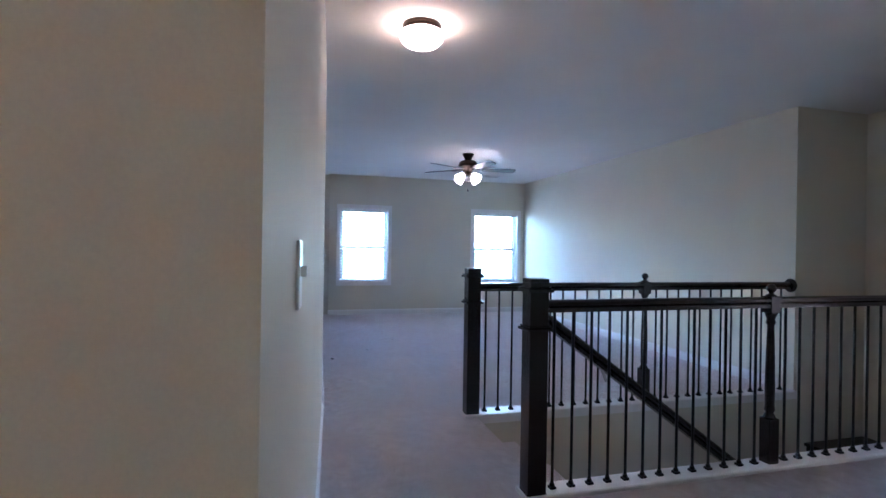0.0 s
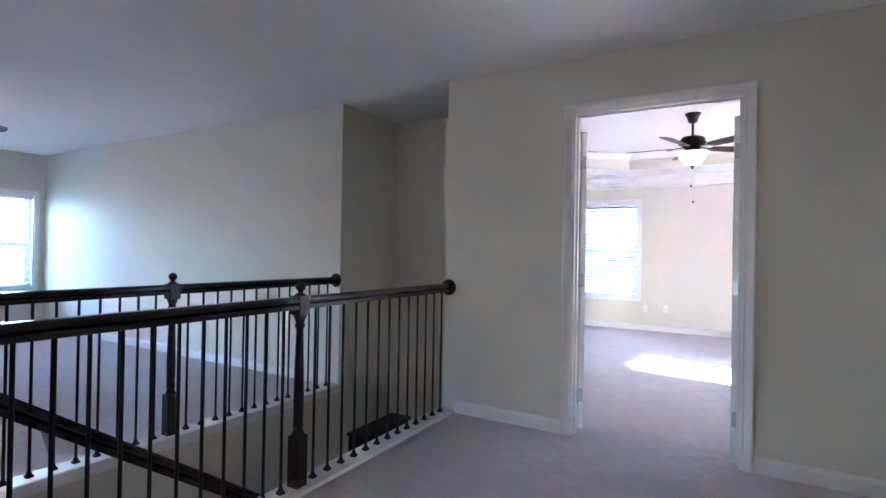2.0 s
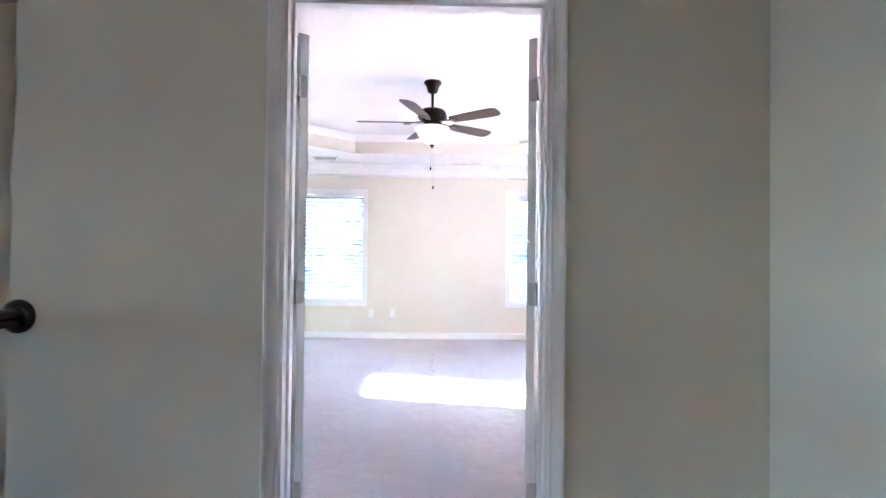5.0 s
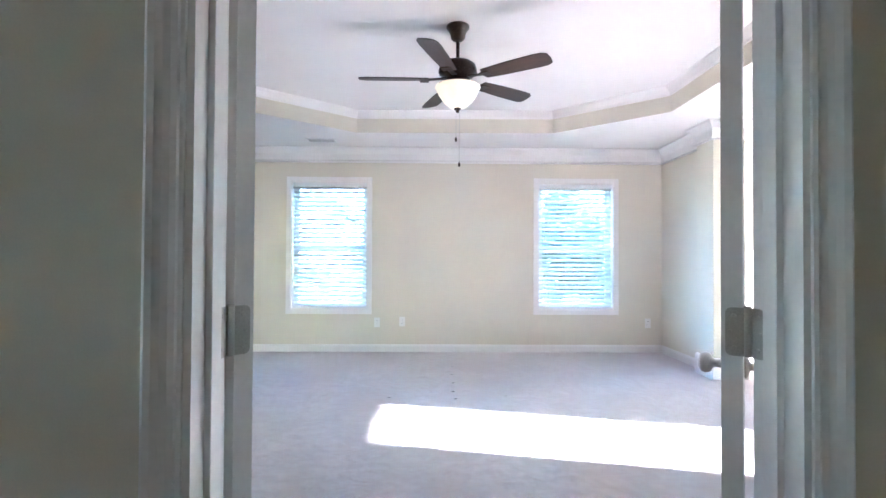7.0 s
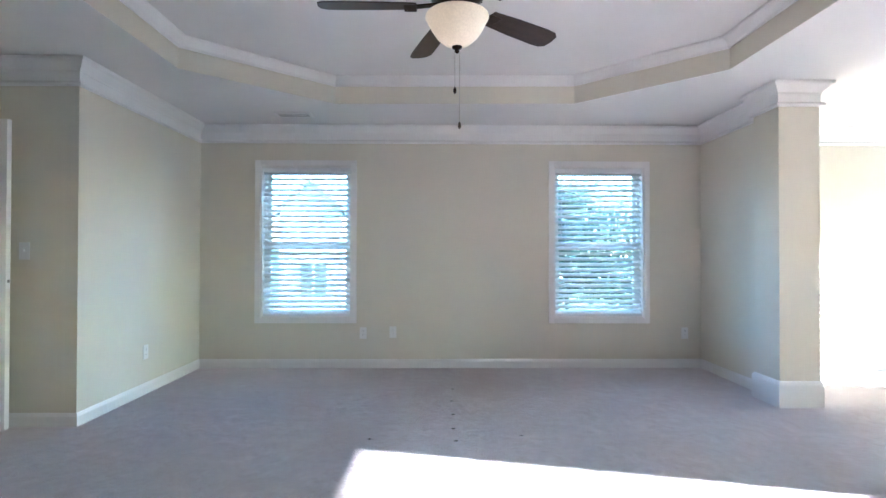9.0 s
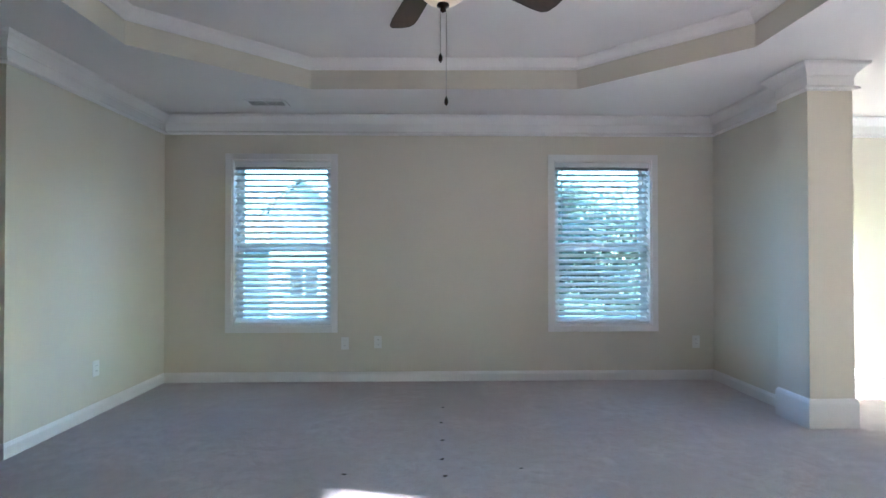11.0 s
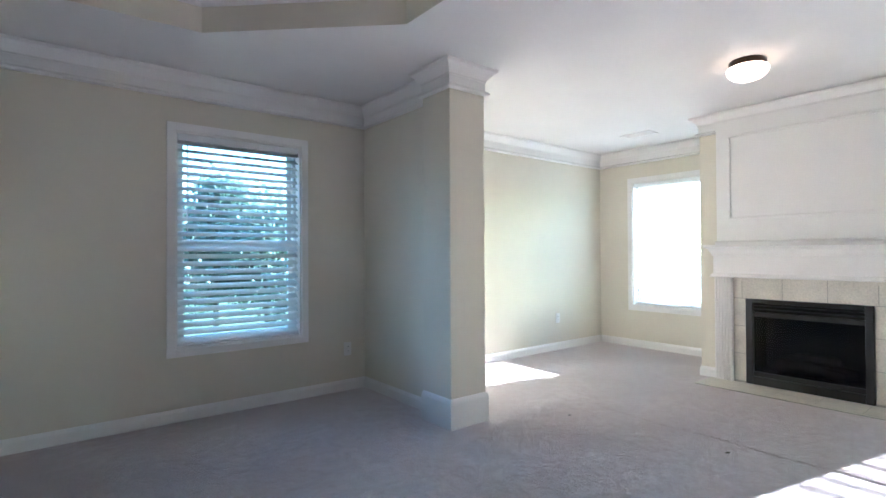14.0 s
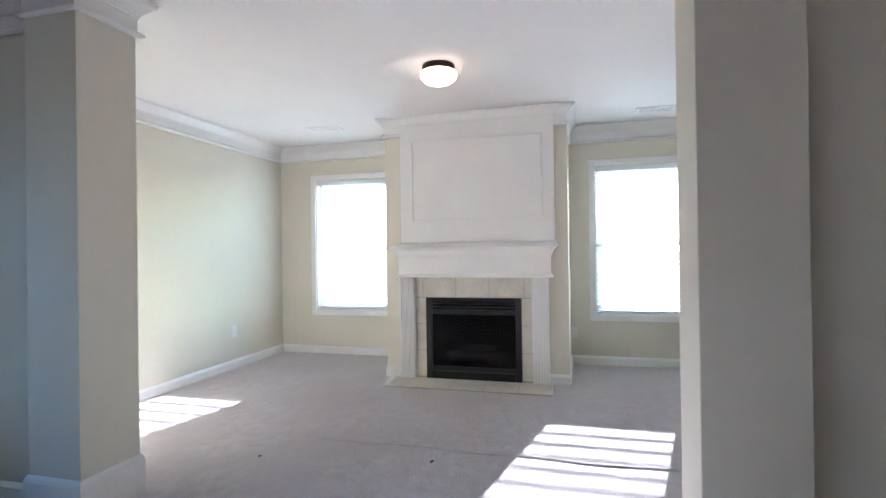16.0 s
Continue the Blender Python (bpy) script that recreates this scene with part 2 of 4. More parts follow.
# ---- walls ----
wall("wall_bedroom_back", (SIT + 0.15, BACK), (LEFT - 0.12, BACK), 0.15, 0, H + 0.3, [(SIT + 0.15 - b, SIT + 0.15 - a, WZ0, WZ1) for a, b in BW])
wall("wall_bedroom_left", (LEFT, BACK), (LEFT, ALC), 0.12, 0, H)
wall("wall_alcove", (LEFT - 0.12, ALC), (-3.25, ALC), 0.12, 0, H)
wall("wall_alcove_side", (-3.25, ALC + 0.12), (-3.25, 0.115), 0.12, 0, H)
wall("wall_door", (1.95, 0), (-0.895, 0), 0.115, 0, HALL, [(1.95 - DX1, 1.95 - DX0, -0.01, DZ)])
wall("wall_bedroom_front_left", (-3.37, 0.30), (-2.11, 0.30), 0.115, 0, H)
wall("wall_closet_front", (-2.11, 1.00), (-0.775, 1.00), 0.01, 0, H)
wall("wall_closet_left", (-2.12, 0.30), (-2.12, 1.00), 0.005, 0, H)
wall("wall_closet_right", (-0.765, 1.00), (-0.765, 0.115), 0.008, 0, H)
wall("wall_bedroom_front_right", (1.95, SOUTH), (SIT + 0.15, SOUTH), 0.30, 0, H)
wall("wall_sitting_window", (SIT, SOUTH), (SIT, BACK), 0.15, 0, H, [(a - SOUTH, b - SOUTH, WZ0, WZ1) for a, b in SW])
wall("wall_stub_far", (3.16, 4.215), (3.16, BACK), 0.115, 0, H)
wall("wall_stub_near", (3.16, SOUTH), (3.16, 1.165), 0.115, 0, H)
wall("wall_hall_right", (1.83, -7.0), (1.83, -0.001), 0.12, 0, HALL)
wall("wall_loft", (-1.99, 0.06), (LOFT - 0.15, 0.06), 0.12, 0, HALL)
wall("wall_loft_windows", (LOFT, 0.06), (LOFT, -3.62), 0.15, 0, HALL, [(0.06 - b, 0.06 - a, LZ0, LZ1) for a, b in LW])
wall("wall_loft_jog", (LOFT - 0.12, -3.62), (LOFT - 0.12, -7.0), 0.15, -2.9, HALL)
wall("wall_stair_back", (-0.80, 0.87), (-2.11, 0.87), 0.12, -2.9, HALL)
wall("wall_stair_left", (-1.99, 0.87), (-1.99, 0.18), 0.12, 0, HALL)
wall("wall_stair_left_foot", (-1.99, 0.87), (-1.99, 0.06), 0.12, -2.9, -0.001)
wall("wall_stair_left_low", (-1.985, 0.058), (-1.985, -3.0), 0.12, -2.9, -0.012)
wall("wall_stair_right", (-0.895, -0.002 + 0.117), (-0.895, 0.87), 0.12, 0, HALL)
wall("wall_stair_right_foot", (-0.895, -0.002), (-0.895, 0.87), 0.12, -2.9, -0.001)
wall("wall_stair_right_low", (-0.90, -3.0), (-0.90, -0.002), 0.12, -2.9, -0.012)
wall("wall_stair_end", (-2.0, -2.86), (-0.9, -2.86), 0.12, -2.9, -0.2)
wall("wall_hall_left", (-2.29, -3.885), (0.94, -4.05), 0.115, 0, HALL)
wall("wall_hall_entry", (0.94, -4.05), (0.94, -7.0), 0.115, 0, HALL)
# Next three walls are unseen, added to keep outside light from leaking in.
wall("wall_light_stop_back", (LOFT - 0.27, -7.0), (1.95, -7.0), 0.15, -2.9, HALL)
wall("wall_light_stop_side", (0.83, -4.06), (0.83, -7.0), 0.12, -2.9, 0.0)
wall("wall_light_stop_landing", (0.95, -4.18), (-2.30, -4.18), 0.1, -2.9, -0.25)
wall("wall_under_loft", (-2.30, -4.0), (LOFT - 0.12, -4.0), 0.1, -2.9, -0.3)

# ---- floors ----
bm = bmesh.new()
box(bm, -0.775, SIT + 0.15, 0.0, 1.0, -0.25, 0)
box(bm, -3.4, -2.11, 0.19, 1.0, -0.25, 0)
box(bm, -3.4, SIT + 0.15, 1.0, BACK + 0.1, -0.25, 0)
structure("floor_bedroom", bm, CARPET, "beige cut-pile carpet, flattened in tracks")
bm = bmesh.new()
box(bm, -0.885, 1.95, -4.06, 0.0, -0.25, 0)
box(bm, LOFT - 0.15, -2.0, -4.0, 0.10, -0.25, 0)
box(bm, -2.0, -0.885, -4.0, -2.83, -0.25, 0)
box(bm, 0.8, 1.95, -7.0, -4.06, -0.25, 0)
structure("floor_hall", bm, CARPET, "beige cut-pile carpet on the landing and loft")
bm = bmesh.new()
box(bm, LOFT - 0.3, 1.0, -7.0, 1.0, -3.0, -2.9)
structure("floor_lower", bm, CARPET, "beige carpet on the lower storey")

# ---- ceilings ----
TRAY = [(-1.33, 3.70), (-1.33, 1.36), (-0.40, 0.57), (1.66, 0.57), (2.53, 1.36), (2.53, 3.66), (1.66, 4.47), (-0.40, 4.51)]
TOP = 2.665
bm = bmesh.new()
outer = [(-3.45, BACK + 0.1), (-3.45, 0.20), (-2.05, 0.20), (-2.05, 0.95), (-0.85, 0.95), (-0.85, 0.03), (0.6, 0.03), (SIT + 0.1, 0.03), (SIT + 0.1, 2.5), (SIT + 0.1, BACK + 0.1), (0.6, BACK + 0.1)]
ov = [bm.verts.new((x, y, H + 0.002)) for x, y in outer]
iv = [bm.verts.new((x, y, H + 0.002)) for x, y in TRAY]
oe = [bm.edges.new((ov[i], ov[(i + 1) % len(ov)])) for i in range(len(ov))]
ie = [bm.edges.new((iv[i], iv[(i + 1) % 8])) for i in range(8)]
bmesh.ops.triangle_fill(bm, edges=oe + ie, use_beauty=True)
structure("ceiling_bedroom", bm, CEIL, "white painted ceiling around a raised tray")
bm = bmesh.new()
lo, hi = [bm.verts.new((x, y, H)) for x, y in TRAY], [bm.verts.new((x, y, TOP)) for x, y in TRAY]
for i in range(8):
    bm.faces.new((lo[i], lo[(i + 1) % 8], hi[(i + 1) % 8], hi[i]))
structure("ceiling_tray_side", bm, WALL, "cream painted sides of the ceiling tray")
bm = bmesh.new()
box(bm, -1.5, 2.7, 0.4, 4.7, TOP, TOP + 0.1)
structure("ceiling_tray", bm, CEIL, "white painted top of the ceiling tray")
bm = bmesh.new()
box(bm, LOFT - 0.3, 1.95, -7.2, 0.049, HALL, HALL + 0.1)
box(bm, LOFT - 0.3, -0.82, 0.049, 0.96, HALL, HALL + 0.1)
structure("ceiling_hall", bm, CEIL, "white painted ceiling over landing and loft")
# Unseen slab over the rooms, added to shut out light from above.
bm = bmesh.new()
box(bm, -3.5, SIT + 0.3, -0.1, BACK + 0.3, H + 0.36, H + 0.46)
structure("ceiling_light_stop", bm, CEIL)

# crown inside the tray, with the tray on its left
bm = bmesh.new()
mitred(bm, TRAY, [(0, TOP - 0.078), (0.010, TOP - 0.078), (0.016, TOP - 0.06), (0.044, TOP - 0.025), (0.060, TOP - 0.013), (0.065, TOP - 0.002), (0, TOP - 0.002)], closed=True)
structure("trim_tray_crown", bm, TRIM, "white crown moulding in the ceiling tray")

CROWN = [(0, 2.350), (0.012, 2.350), (0.012, 2.362), (0.022, 2.376), (0.05, 2.406), (0.068, 2.418), (0.074, 2.437), (0, 2.437)]
FRIEZE = [(0, 2.284), (0.006, 2.284), (0.006, 2.352), (0, 2.352)]
RAIL = [(0, 2.258), (0.016, 2.258), (0.030, 2.266), (0.030, 2.278), (0.016, 2.288), (0, 2.288)]
BASE = [(0, 0.0), (0.013, 0.0), (0.013, 0.066), (0.008, 0.078), (0.004, 0.088), (0, 0.09)]


def cornice(points, name="trim_cornice"):
    bm = bmesh.new()
    for prof in (CROWN, FRIEZE, RAIL):
        mitred(bm, points, prof)
    return structure(name, bm, TRIM, "white crown moulding over a picture rail")


def skirting(points, name="baseboard"):
    bm = bmesh.new()
    mitred(bm, points, BASE)
    return structure(name, bm, TRIM, "white painted baseboard")


CA = (3.05, 3.36, 3.92, 4.22)
CB = (3.05, 3.36, 1.15, 1.455)
FP0, FP1, FPX = 1.89, 3.575, 5.84
cornice([(3.16, CA[3]), (3.16, BACK), (LEFT, BACK), (LEFT, ALC), (-3.25, ALC), (-3.25, 0.30)])
cornice([(SIT, FP1), (SIT, BACK), (3.275, BACK), (3.275, CA[3])])
cornice([(3.275, CB[2]), (3.275, SOUTH), (SIT, SOUTH), (SIT, FP0)])
cornice([(1.95, SOUTH), (3.16, SOUTH), (3.16, CB[2])])
skirting([(3.16, CA[3]), (3.16, BACK), (LEFT, BACK), (LEFT, ALC), (-3.25, ALC), (-3.25, 0.30), (-2.12, 0.30)])
skirting([(SIT, FP1), (SIT, BACK), (3.275, BACK), (3.275, CA[3])])
skirting([(3.275, CB[2]), (3.275, SOUTH), (SIT, SOUTH), (SIT, FP0)])
skirting([(1.95, SOUTH), (3.16, SOUTH), (3.16, CB[2])])
skirting([(DX0 - 0.056, 0), (-0.80, 0)])
skirting([(1.83, -7.0), (1.83, 0), (DX1 + 0.056, 0)])
skirting([(-2.14, 0.06), (LOFT, 0.06), (LOFT, -3.62)])
skirting([(-2.29, -3.885), (0.94, -4.05), (0.94, -7.0)])


def column(name, x0, x1, y0, y1):
    bm = bmesh.new()
    box(bm, x0, x1, y0, y1, 0, H, 0.004)
    col = structure(name, bm, WALL, "cream square column with white base and cap")
    ring = [(x0, y0), (x0, y1), (x1, y1), (x1, y0)]
    b = bmesh.new()
    mitred(b, ring, [(0, 0), (0.015, 0), (0.015, 0.17), (0.011, 0.186), (0.005, 0.196), (0, 0.20)], closed=True)
    part("base", b, TRIM, col, "tall white plinth")
    b = bmesh.new()
    for prof in (CROWN, FRIEZE, RAIL):
        mitred(b, ring, prof, closed=True)
    part("capital", b, TRIM, col, "white moulded cap")


column("column_1", *CA)
column("column_2", *CB)

# ---- bedroom doorway ----
bm = bmesh.new()
box(bm, DX0 - 0.002, DX0 + 0.018, -0.004, 0.119, 0, DZ)
box(bm, DX1 - 0.018, DX1 + 0.002, -0.004, 0.119, 0, DZ)
box(bm, DX0 + 0.018, DX1 - 0.018, -0.004, 0.119, DZ - 0.018, DZ + 0.002)
for x0, x1 in ((DX0 + 0.018, DX0 + 0.030), (DX1 - 0.030, DX1 - 0.018)):
    box(bm, x0, x1, 0.040, 0.076, 0, DZ - 0.018, 0.002)
box(bm, DX0 + 0.030, DX1 - 0.030, 0.040, 0.076, DZ - 0.030, DZ - 0.018)
door_1 = structure("door_1", bm, TRIM, "white painted door jamb with stops")


def casing(parent, x0, x1, ztop, w, face, out, name="casing"):
    """Door or window trim in the plane y = face, standing out in the sense of out (+1 or -1)."""
    prof = [(0.0, 0.010), (0.006, 0.012), (0.012, 0.009), (0.022, 0.010), (0.032, 0.013), (0.042, 0.018), (w - 0.006, 0.020), (w, 0.016), (w, 0.0), (0, 0.0)]
    bm = bmesh.new()
    path = [(x0, 0.0, (-1, 0)), (x0, ztop, (-1, 1)), (x1, ztop, (1, 1)), (x1, 0.0, (1, 0))]
    rings = [[bm.verts.new((x + sx * a, face + out * h, z + sz * a)) for a, h in prof] for x, z, (sx, sz) in path]
    k = len(prof)
    for a, b in zip(rings, rings[1:]):
        for j in range(k):
            bm.faces.new((a[j], a[(j + 1) % k], b[(j + 1) % k], b[j]))
    bm.faces.new(rings[0])
    bm.faces.new(rings[-1][::-1])
    return part(name, bm, TRIM, parent)


casing(door_1, DX0 + 0.006, DX1 - 0.006, DZ - 0.006, 0.058, 0.0, -1)
casing(door_1, DX0 + 0.006, DX1 - 0.006, DZ - 0.006, 0.058, 0.115, 1)


def hinge_plate(name, parent, at, w=0.036, h=0.088):
    """A thin plate in local xz with rounded outer corners and three screws; local -y is its face."""
    bm = bmesh.new()
    r = 0.010
    out = [(0, 0)] + [(w - r + r * math.sin(a), r - r * math.cos(a)) for a in (0, 0.5, 1.05, 1.57)] + [(w - r + r * math.cos(a), h - r + r * math.sin(a)) for a in (0, 0.5, 1.05, 1.57)] + [(0, h)]
    f = [bm.verts.new((x, -0.0025, z)) for x, z in out]
    b = [bm.verts.new((x, 0.0, z)) for x, z in out]
    bm.faces.new(f)
    bm.faces.new(b[::-1])
    for k in range(len(out)):
        bm.faces.new((f[k], b[k], b[(k + 1) % len(out)], f[(k + 1) % len(out)]))
    plate = part(name, bm, NICKEL, parent, "satin nickel hinge plate", at=at)
    for x, z in ((w * 0.62, 0.015), (w * 0.80, h / 2), (w * 0.62, h - 0.015)):
        bm = bmesh.new()
        lathe(bm, [(0.0042, 0), (0.0036, 0.0008), (0.001, 0.0002)], 10)
        part("screw", bm, NICKEL, plate, at=pose(x, -0.0025, z, 90, 0, 0))
    return plate


def door_leaf(at, width, side, label, knob=True, height=2.0, hinges=True):
    """A moulded panel leaf, hinge edge at the origin, running along +x; thickness towards side * y."""
    root = thing("door_leaf", at, label, "door", "bedroom double doors" if hinges else "")
    th = 0.035
    bm = bmesh.new()
    back = 0.008 if hinges else 0.0
    y0, y1 = (back, th + back) if side > 0 else (-th - back, -back)
    m = 0.10
    rows = [(0.012, 0.22), (0.86, 0.98), (1.90, height + 0.01)]
    box(bm, 0, m, y0, y1, 0.012, height + 0.01)
    box(bm, width - m, width, y0, y1, 0.012, height + 0.01)
    for a, b in rows:
        box(bm, m, width - m, y0, y1, a, b)
    if not hinges:
        steps = 10
        low = [bm.verts.new((m + (width - 2 * m) * k / steps, y, 1.90 - 0.07 * (2 * k / steps - 1) ** 2)) for y in (y0, y1) for k in range(steps + 1)]
        top = [bm.verts.new((m + (width - 2 * m) * k / steps, y, 1.902)) for y in (y0, y1) for k in range(steps + 1)]
        for k in range(steps):
            for o in (0, steps + 1):
                bm.faces.new((low[o + k], low[o + k + 1], top[o + k + 1], top[o + k]))
            bm.faces.new((low[k], low[k + 1], low[steps + 2 + k], low[steps + 1 + k]))
    part("frame", bm, TRIM, root)
    for a, b in ((0.22, 0.86), (0.98, 1.90)):
        bm = bmesh.new()
        box(bm, m, width - m, y0 + 0.014, y1 - 0.014, a, b)
        box(bm, m + 0.035, width - m - 0.035, y0 + 0.002, y1 - 0.002, a + 0.04, b - 0.04, 0.014)
        part("panel", bm, TRIM, root)
    if hinges:
        for z in (0.19, 0.962, 1.76):
            bm = bmesh.new()
            lathe(bm, [(0.0065, 0), (0.0065, 0.088)], 10, (-0.004, 0, z))
            lathe(bm, [(0.004, 0), (0.0075, 0.003), (0.0065, 0.006)], 10, (-0.004, 0, z + 0.086))
            part("hinge", bm, NICKEL, root, "satin nickel butt hinge")
            hinge_plate("leaf_plate", root, pose(-0.0002, 0, z, 0, 0, -90) @ Matrix.Diagonal((-side, 1, 1, 1)))
    if knob:
        for s in (-1, 1):
            bm = bmesh.new()
            lathe(bm, [(0.030, 0), (0.031, 0.004), (0.026, 0.009), (0.011, 0.012), (0.010, 0.030), (0.013, 0.034), (0.024, 0.041), (0.027, 0.052), (0.024, 0.062), (0.014, 0.068), (0.001, 0.070)], 20)
            bm.transform(Matrix.Translation((width - 0.06, y1 if s > 0 else y0, 0.87)) @ pose(0, 0, 0, -90 * s, 0, 0))
            part("knob", bm, NICKEL, root, "satin nickel round knob")
    return root


HALF = (DX1 - DX0) / 2 - 0.02
door_leaf(pose(DX0 + 0.022, 0.128, 0, 0, 0, 90 + 44), HALF, -1, "white panelled door leaf standing open into the bedroom", knob=False)
door_leaf(pose(DX1 - 0.022, 0.128, 0, 0, 0, 90 - 32), HALF, 1, "white panelled door leaf swung open, nickel knob")
alcove_leaf = door_leaf(pose(-3.04, 3.43, 0, 0, 0, 0), 0.76, 1, "white two-panel door resting open before the alcove wall", knob=False, hinges=False)
bm = bmesh.new()
box(bm, 0.758, 0.774, 0.012, 0.023, 0.955, 0.975, 0.003)
part("latch_bolt", bm, NICKEL, alcove_leaf, "bright latch bolt")
for x, s in ((DX0 + 0.018, 1), (DX1 - 0.018, -1)):
    for z in (0.19, 0.962, 1.76):
        hinge_plate("hinge_plate", door_1, pose(x, 0.124, z, 0, 0, -90) @ Matrix.Diagonal((1, -s, 1, 1)))


# ---- windows and blinds ----
def window(name, at, w, z0, z1, recess=0.15):
    """A double-hung window in an opening; local x along the wall, y outward, z up, origin at the opening's foot in the wall's face."""
    h = z1 - z0
    root = tagged(new(name), "white vinyl double-hung window with painted casing", kind="structure")
    root.matrix_basis = at
    hw = w / 2
    bm = bmesh.new()
    c = 0.056
    for x0, x1, a, b in ((-hw - c, -hw, -c, h + c), (hw, hw + c, -c, h + c), (-hw, hw, h, h + c), (-hw, hw, -c, 0)):
        box(bm, x0, x1, -0.016, -0.0005, a, b, 0.003)
    part("casing", bm, TRIM, root)
    bm = bmesh.new()
    f = 0.035
    for x0, x1, a, b in ((-hw, -hw + f, 0, h), (hw - f, hw, 0, h), (-hw + f, hw - f, h - f, h), (-hw + f, hw - f, 0, f)):
        box(bm, x0, x1, 0.085, recess, a, b)
    part("window_frame", bm, VINYL, root)
    bm = bmesh.new()
    for x0, x1, a, b in ((-hw, -hw + 0.012, 0, h), (hw - 0.012, hw, 0, h), (-hw + 0.012, hw - 0.012, h - 0.012, h), (-hw + 0.012, hw - 0.012, 0, 0.012)):
        box(bm, x0, x1, 0.0, 0.085, a, b)
    part("window_jamb", bm, TRIM, root)
    mid = h * 0.472
    for lo, hi, y in ((f, mid + 0.02, 0.095), (mid - 0.02, h - f, 0.122)):
        bm = bmesh.new()
        s = 0.036
        for x0, x1, a, b in ((-hw + f, -hw + f + s, lo, hi), (hw - f - s, hw - f, lo, hi), (-hw + f + s, hw - f - s, hi - s, hi), (-hw + f + s, hw - f - s, lo, lo + s)):
            box(bm, x0, x1, y, y + 0.026, a, b)
        sash = part("sash", bm, VINYL, root)
        bm = bmesh.new()
        box(bm, -hw + f + s, hw - f - s, y + 0.011, y + 0.014, lo + s, hi - s)
        pane = part("pane", bm, GLASS, sash)
        pane.visible_shadow = False
    return root


def blind(at, w, h, tilt, label):
    """A two-inch slat blind hung in the opening."""
    root = thing("window_blind", at, label, "blind", "white window blinds")
    hw = w / 2 - 0.016
    bm = bmesh.new()
    box(bm, -hw, hw, 0.012, 0.020, h - 0.062, h - 0.014, 0.003)
    box(bm, -hw, hw, 0.022, 0.070, h - 0.058, h - 0.014)
    part("valance", bm, SLAT, root)
    bm = bmesh.new()
    pts = [(-0.029, 0.0), (-0.014, 0.0030), (0.0, 0.0040), (0.014, 0.0030), (0.029, 0.0)]
    top = [[bm.verts.new((x, y, z + 0.0013)) for y, z in pts] for x in (-hw, hw)]
    bot = [[bm.verts.new((x, y, z - 0.0013)) for y, z in pts] for x in (-hw, hw)]
    for k in range(4):
        bm.faces.new((top[0][k], top[1][k], top[1][k + 1], top[0][k + 1]))
        bm.faces.new((bot[0][k + 1], bot[1][k + 1], bot[1][k], bot[0][k]))
    for i in (0, 1):
        bm.faces.new(top[i] + bot[i][::-1])
    for k in (0, 4):
        bm.faces.new((top[0][k], bot[0][k], bot[1][k], top[1][k]))
    me = finish(bm, "slat", SLAT)
    n = int((h - 0.13) / 0.0510)
    rnd = random.Random(n + int(w * 1000))
    for i in range(n):
        again("slat", me, root, pose(rnd.uniform(-0.001, 0.001), 0.046, 0.052 + i * (h - 0.125) / (n - 1) + rnd.uniform(-0.0012, 0.0012), tilt + rnd.uniform(-1.5, 1.5), rnd.uniform(-0.12, 0.12), 0))
    bm = bmesh.new()
    box(bm, -hw, hw, 0.022, 0.070, 0.014, 0.032, 0.004)
    part("bottom_rail", bm, SLAT, root)
    for x in (-hw + 0.12, hw - 0.12):
        bm = bmesh.new()
        for y in (0.021, 0.071):
            box(bm, x - 0.0012, x + 0.0012, y - 0.0008, y + 0.0008, 0.03, h - 0.06)
        part("ladder_cord", bm, SLAT, root)
    bm = bmesh.new()
    lathe(bm, [(0.004, 0), (0.005, 0.02), (0.004, 0.03), (0.004, 0.62)], 8, (-hw + 0.06, 0.006, h - 0.70))
    part("tilt_wand", bm, SLAT, root)
    return root


WINDOWS = []
for a, b in BW:
    WINDOWS.append((pose((a + b) / 2, BACK, WZ0), b - a, WZ0, WZ1, "white horizontal slat blind lowered, slats open, bedroom window", 34))
for a, b in SW:
    WINDOWS.append((pose(SIT, (a + b) / 2, WZ0, 0, 0, -90), b - a, WZ0, WZ1, "white horizontal slat blind lowered, slats open, beside fireplace", 2))
for a, b in LW:
    WINDOWS.append((pose(LOFT, (a + b) / 2, LZ0, 0, 0, 90), b - a, LZ0, LZ1, "white horizontal slat blind lowered, slats open, loft window", 8))
for i, (m, w, z0, z1, lab, tilt) in enumerate(WINDOWS):
    window("window_%d" % (i + 1), m, w, z0, z1)
    blind(m, w, z1 - z0, tilt, lab)


# ---- railings ----
def handrail_section():
    return [(-0.030, -0.030), (0.030, -0.030), (0.030, -0.012), (0.024, -0.004), (0.033, 0.006), (0.031, 0.020), (0.018, 0.030), (-0.018, 0.030), (-0.031, 0.020), (-0.033, 0.006), (-0.024, -0.004), (-0.030, -0.012)]


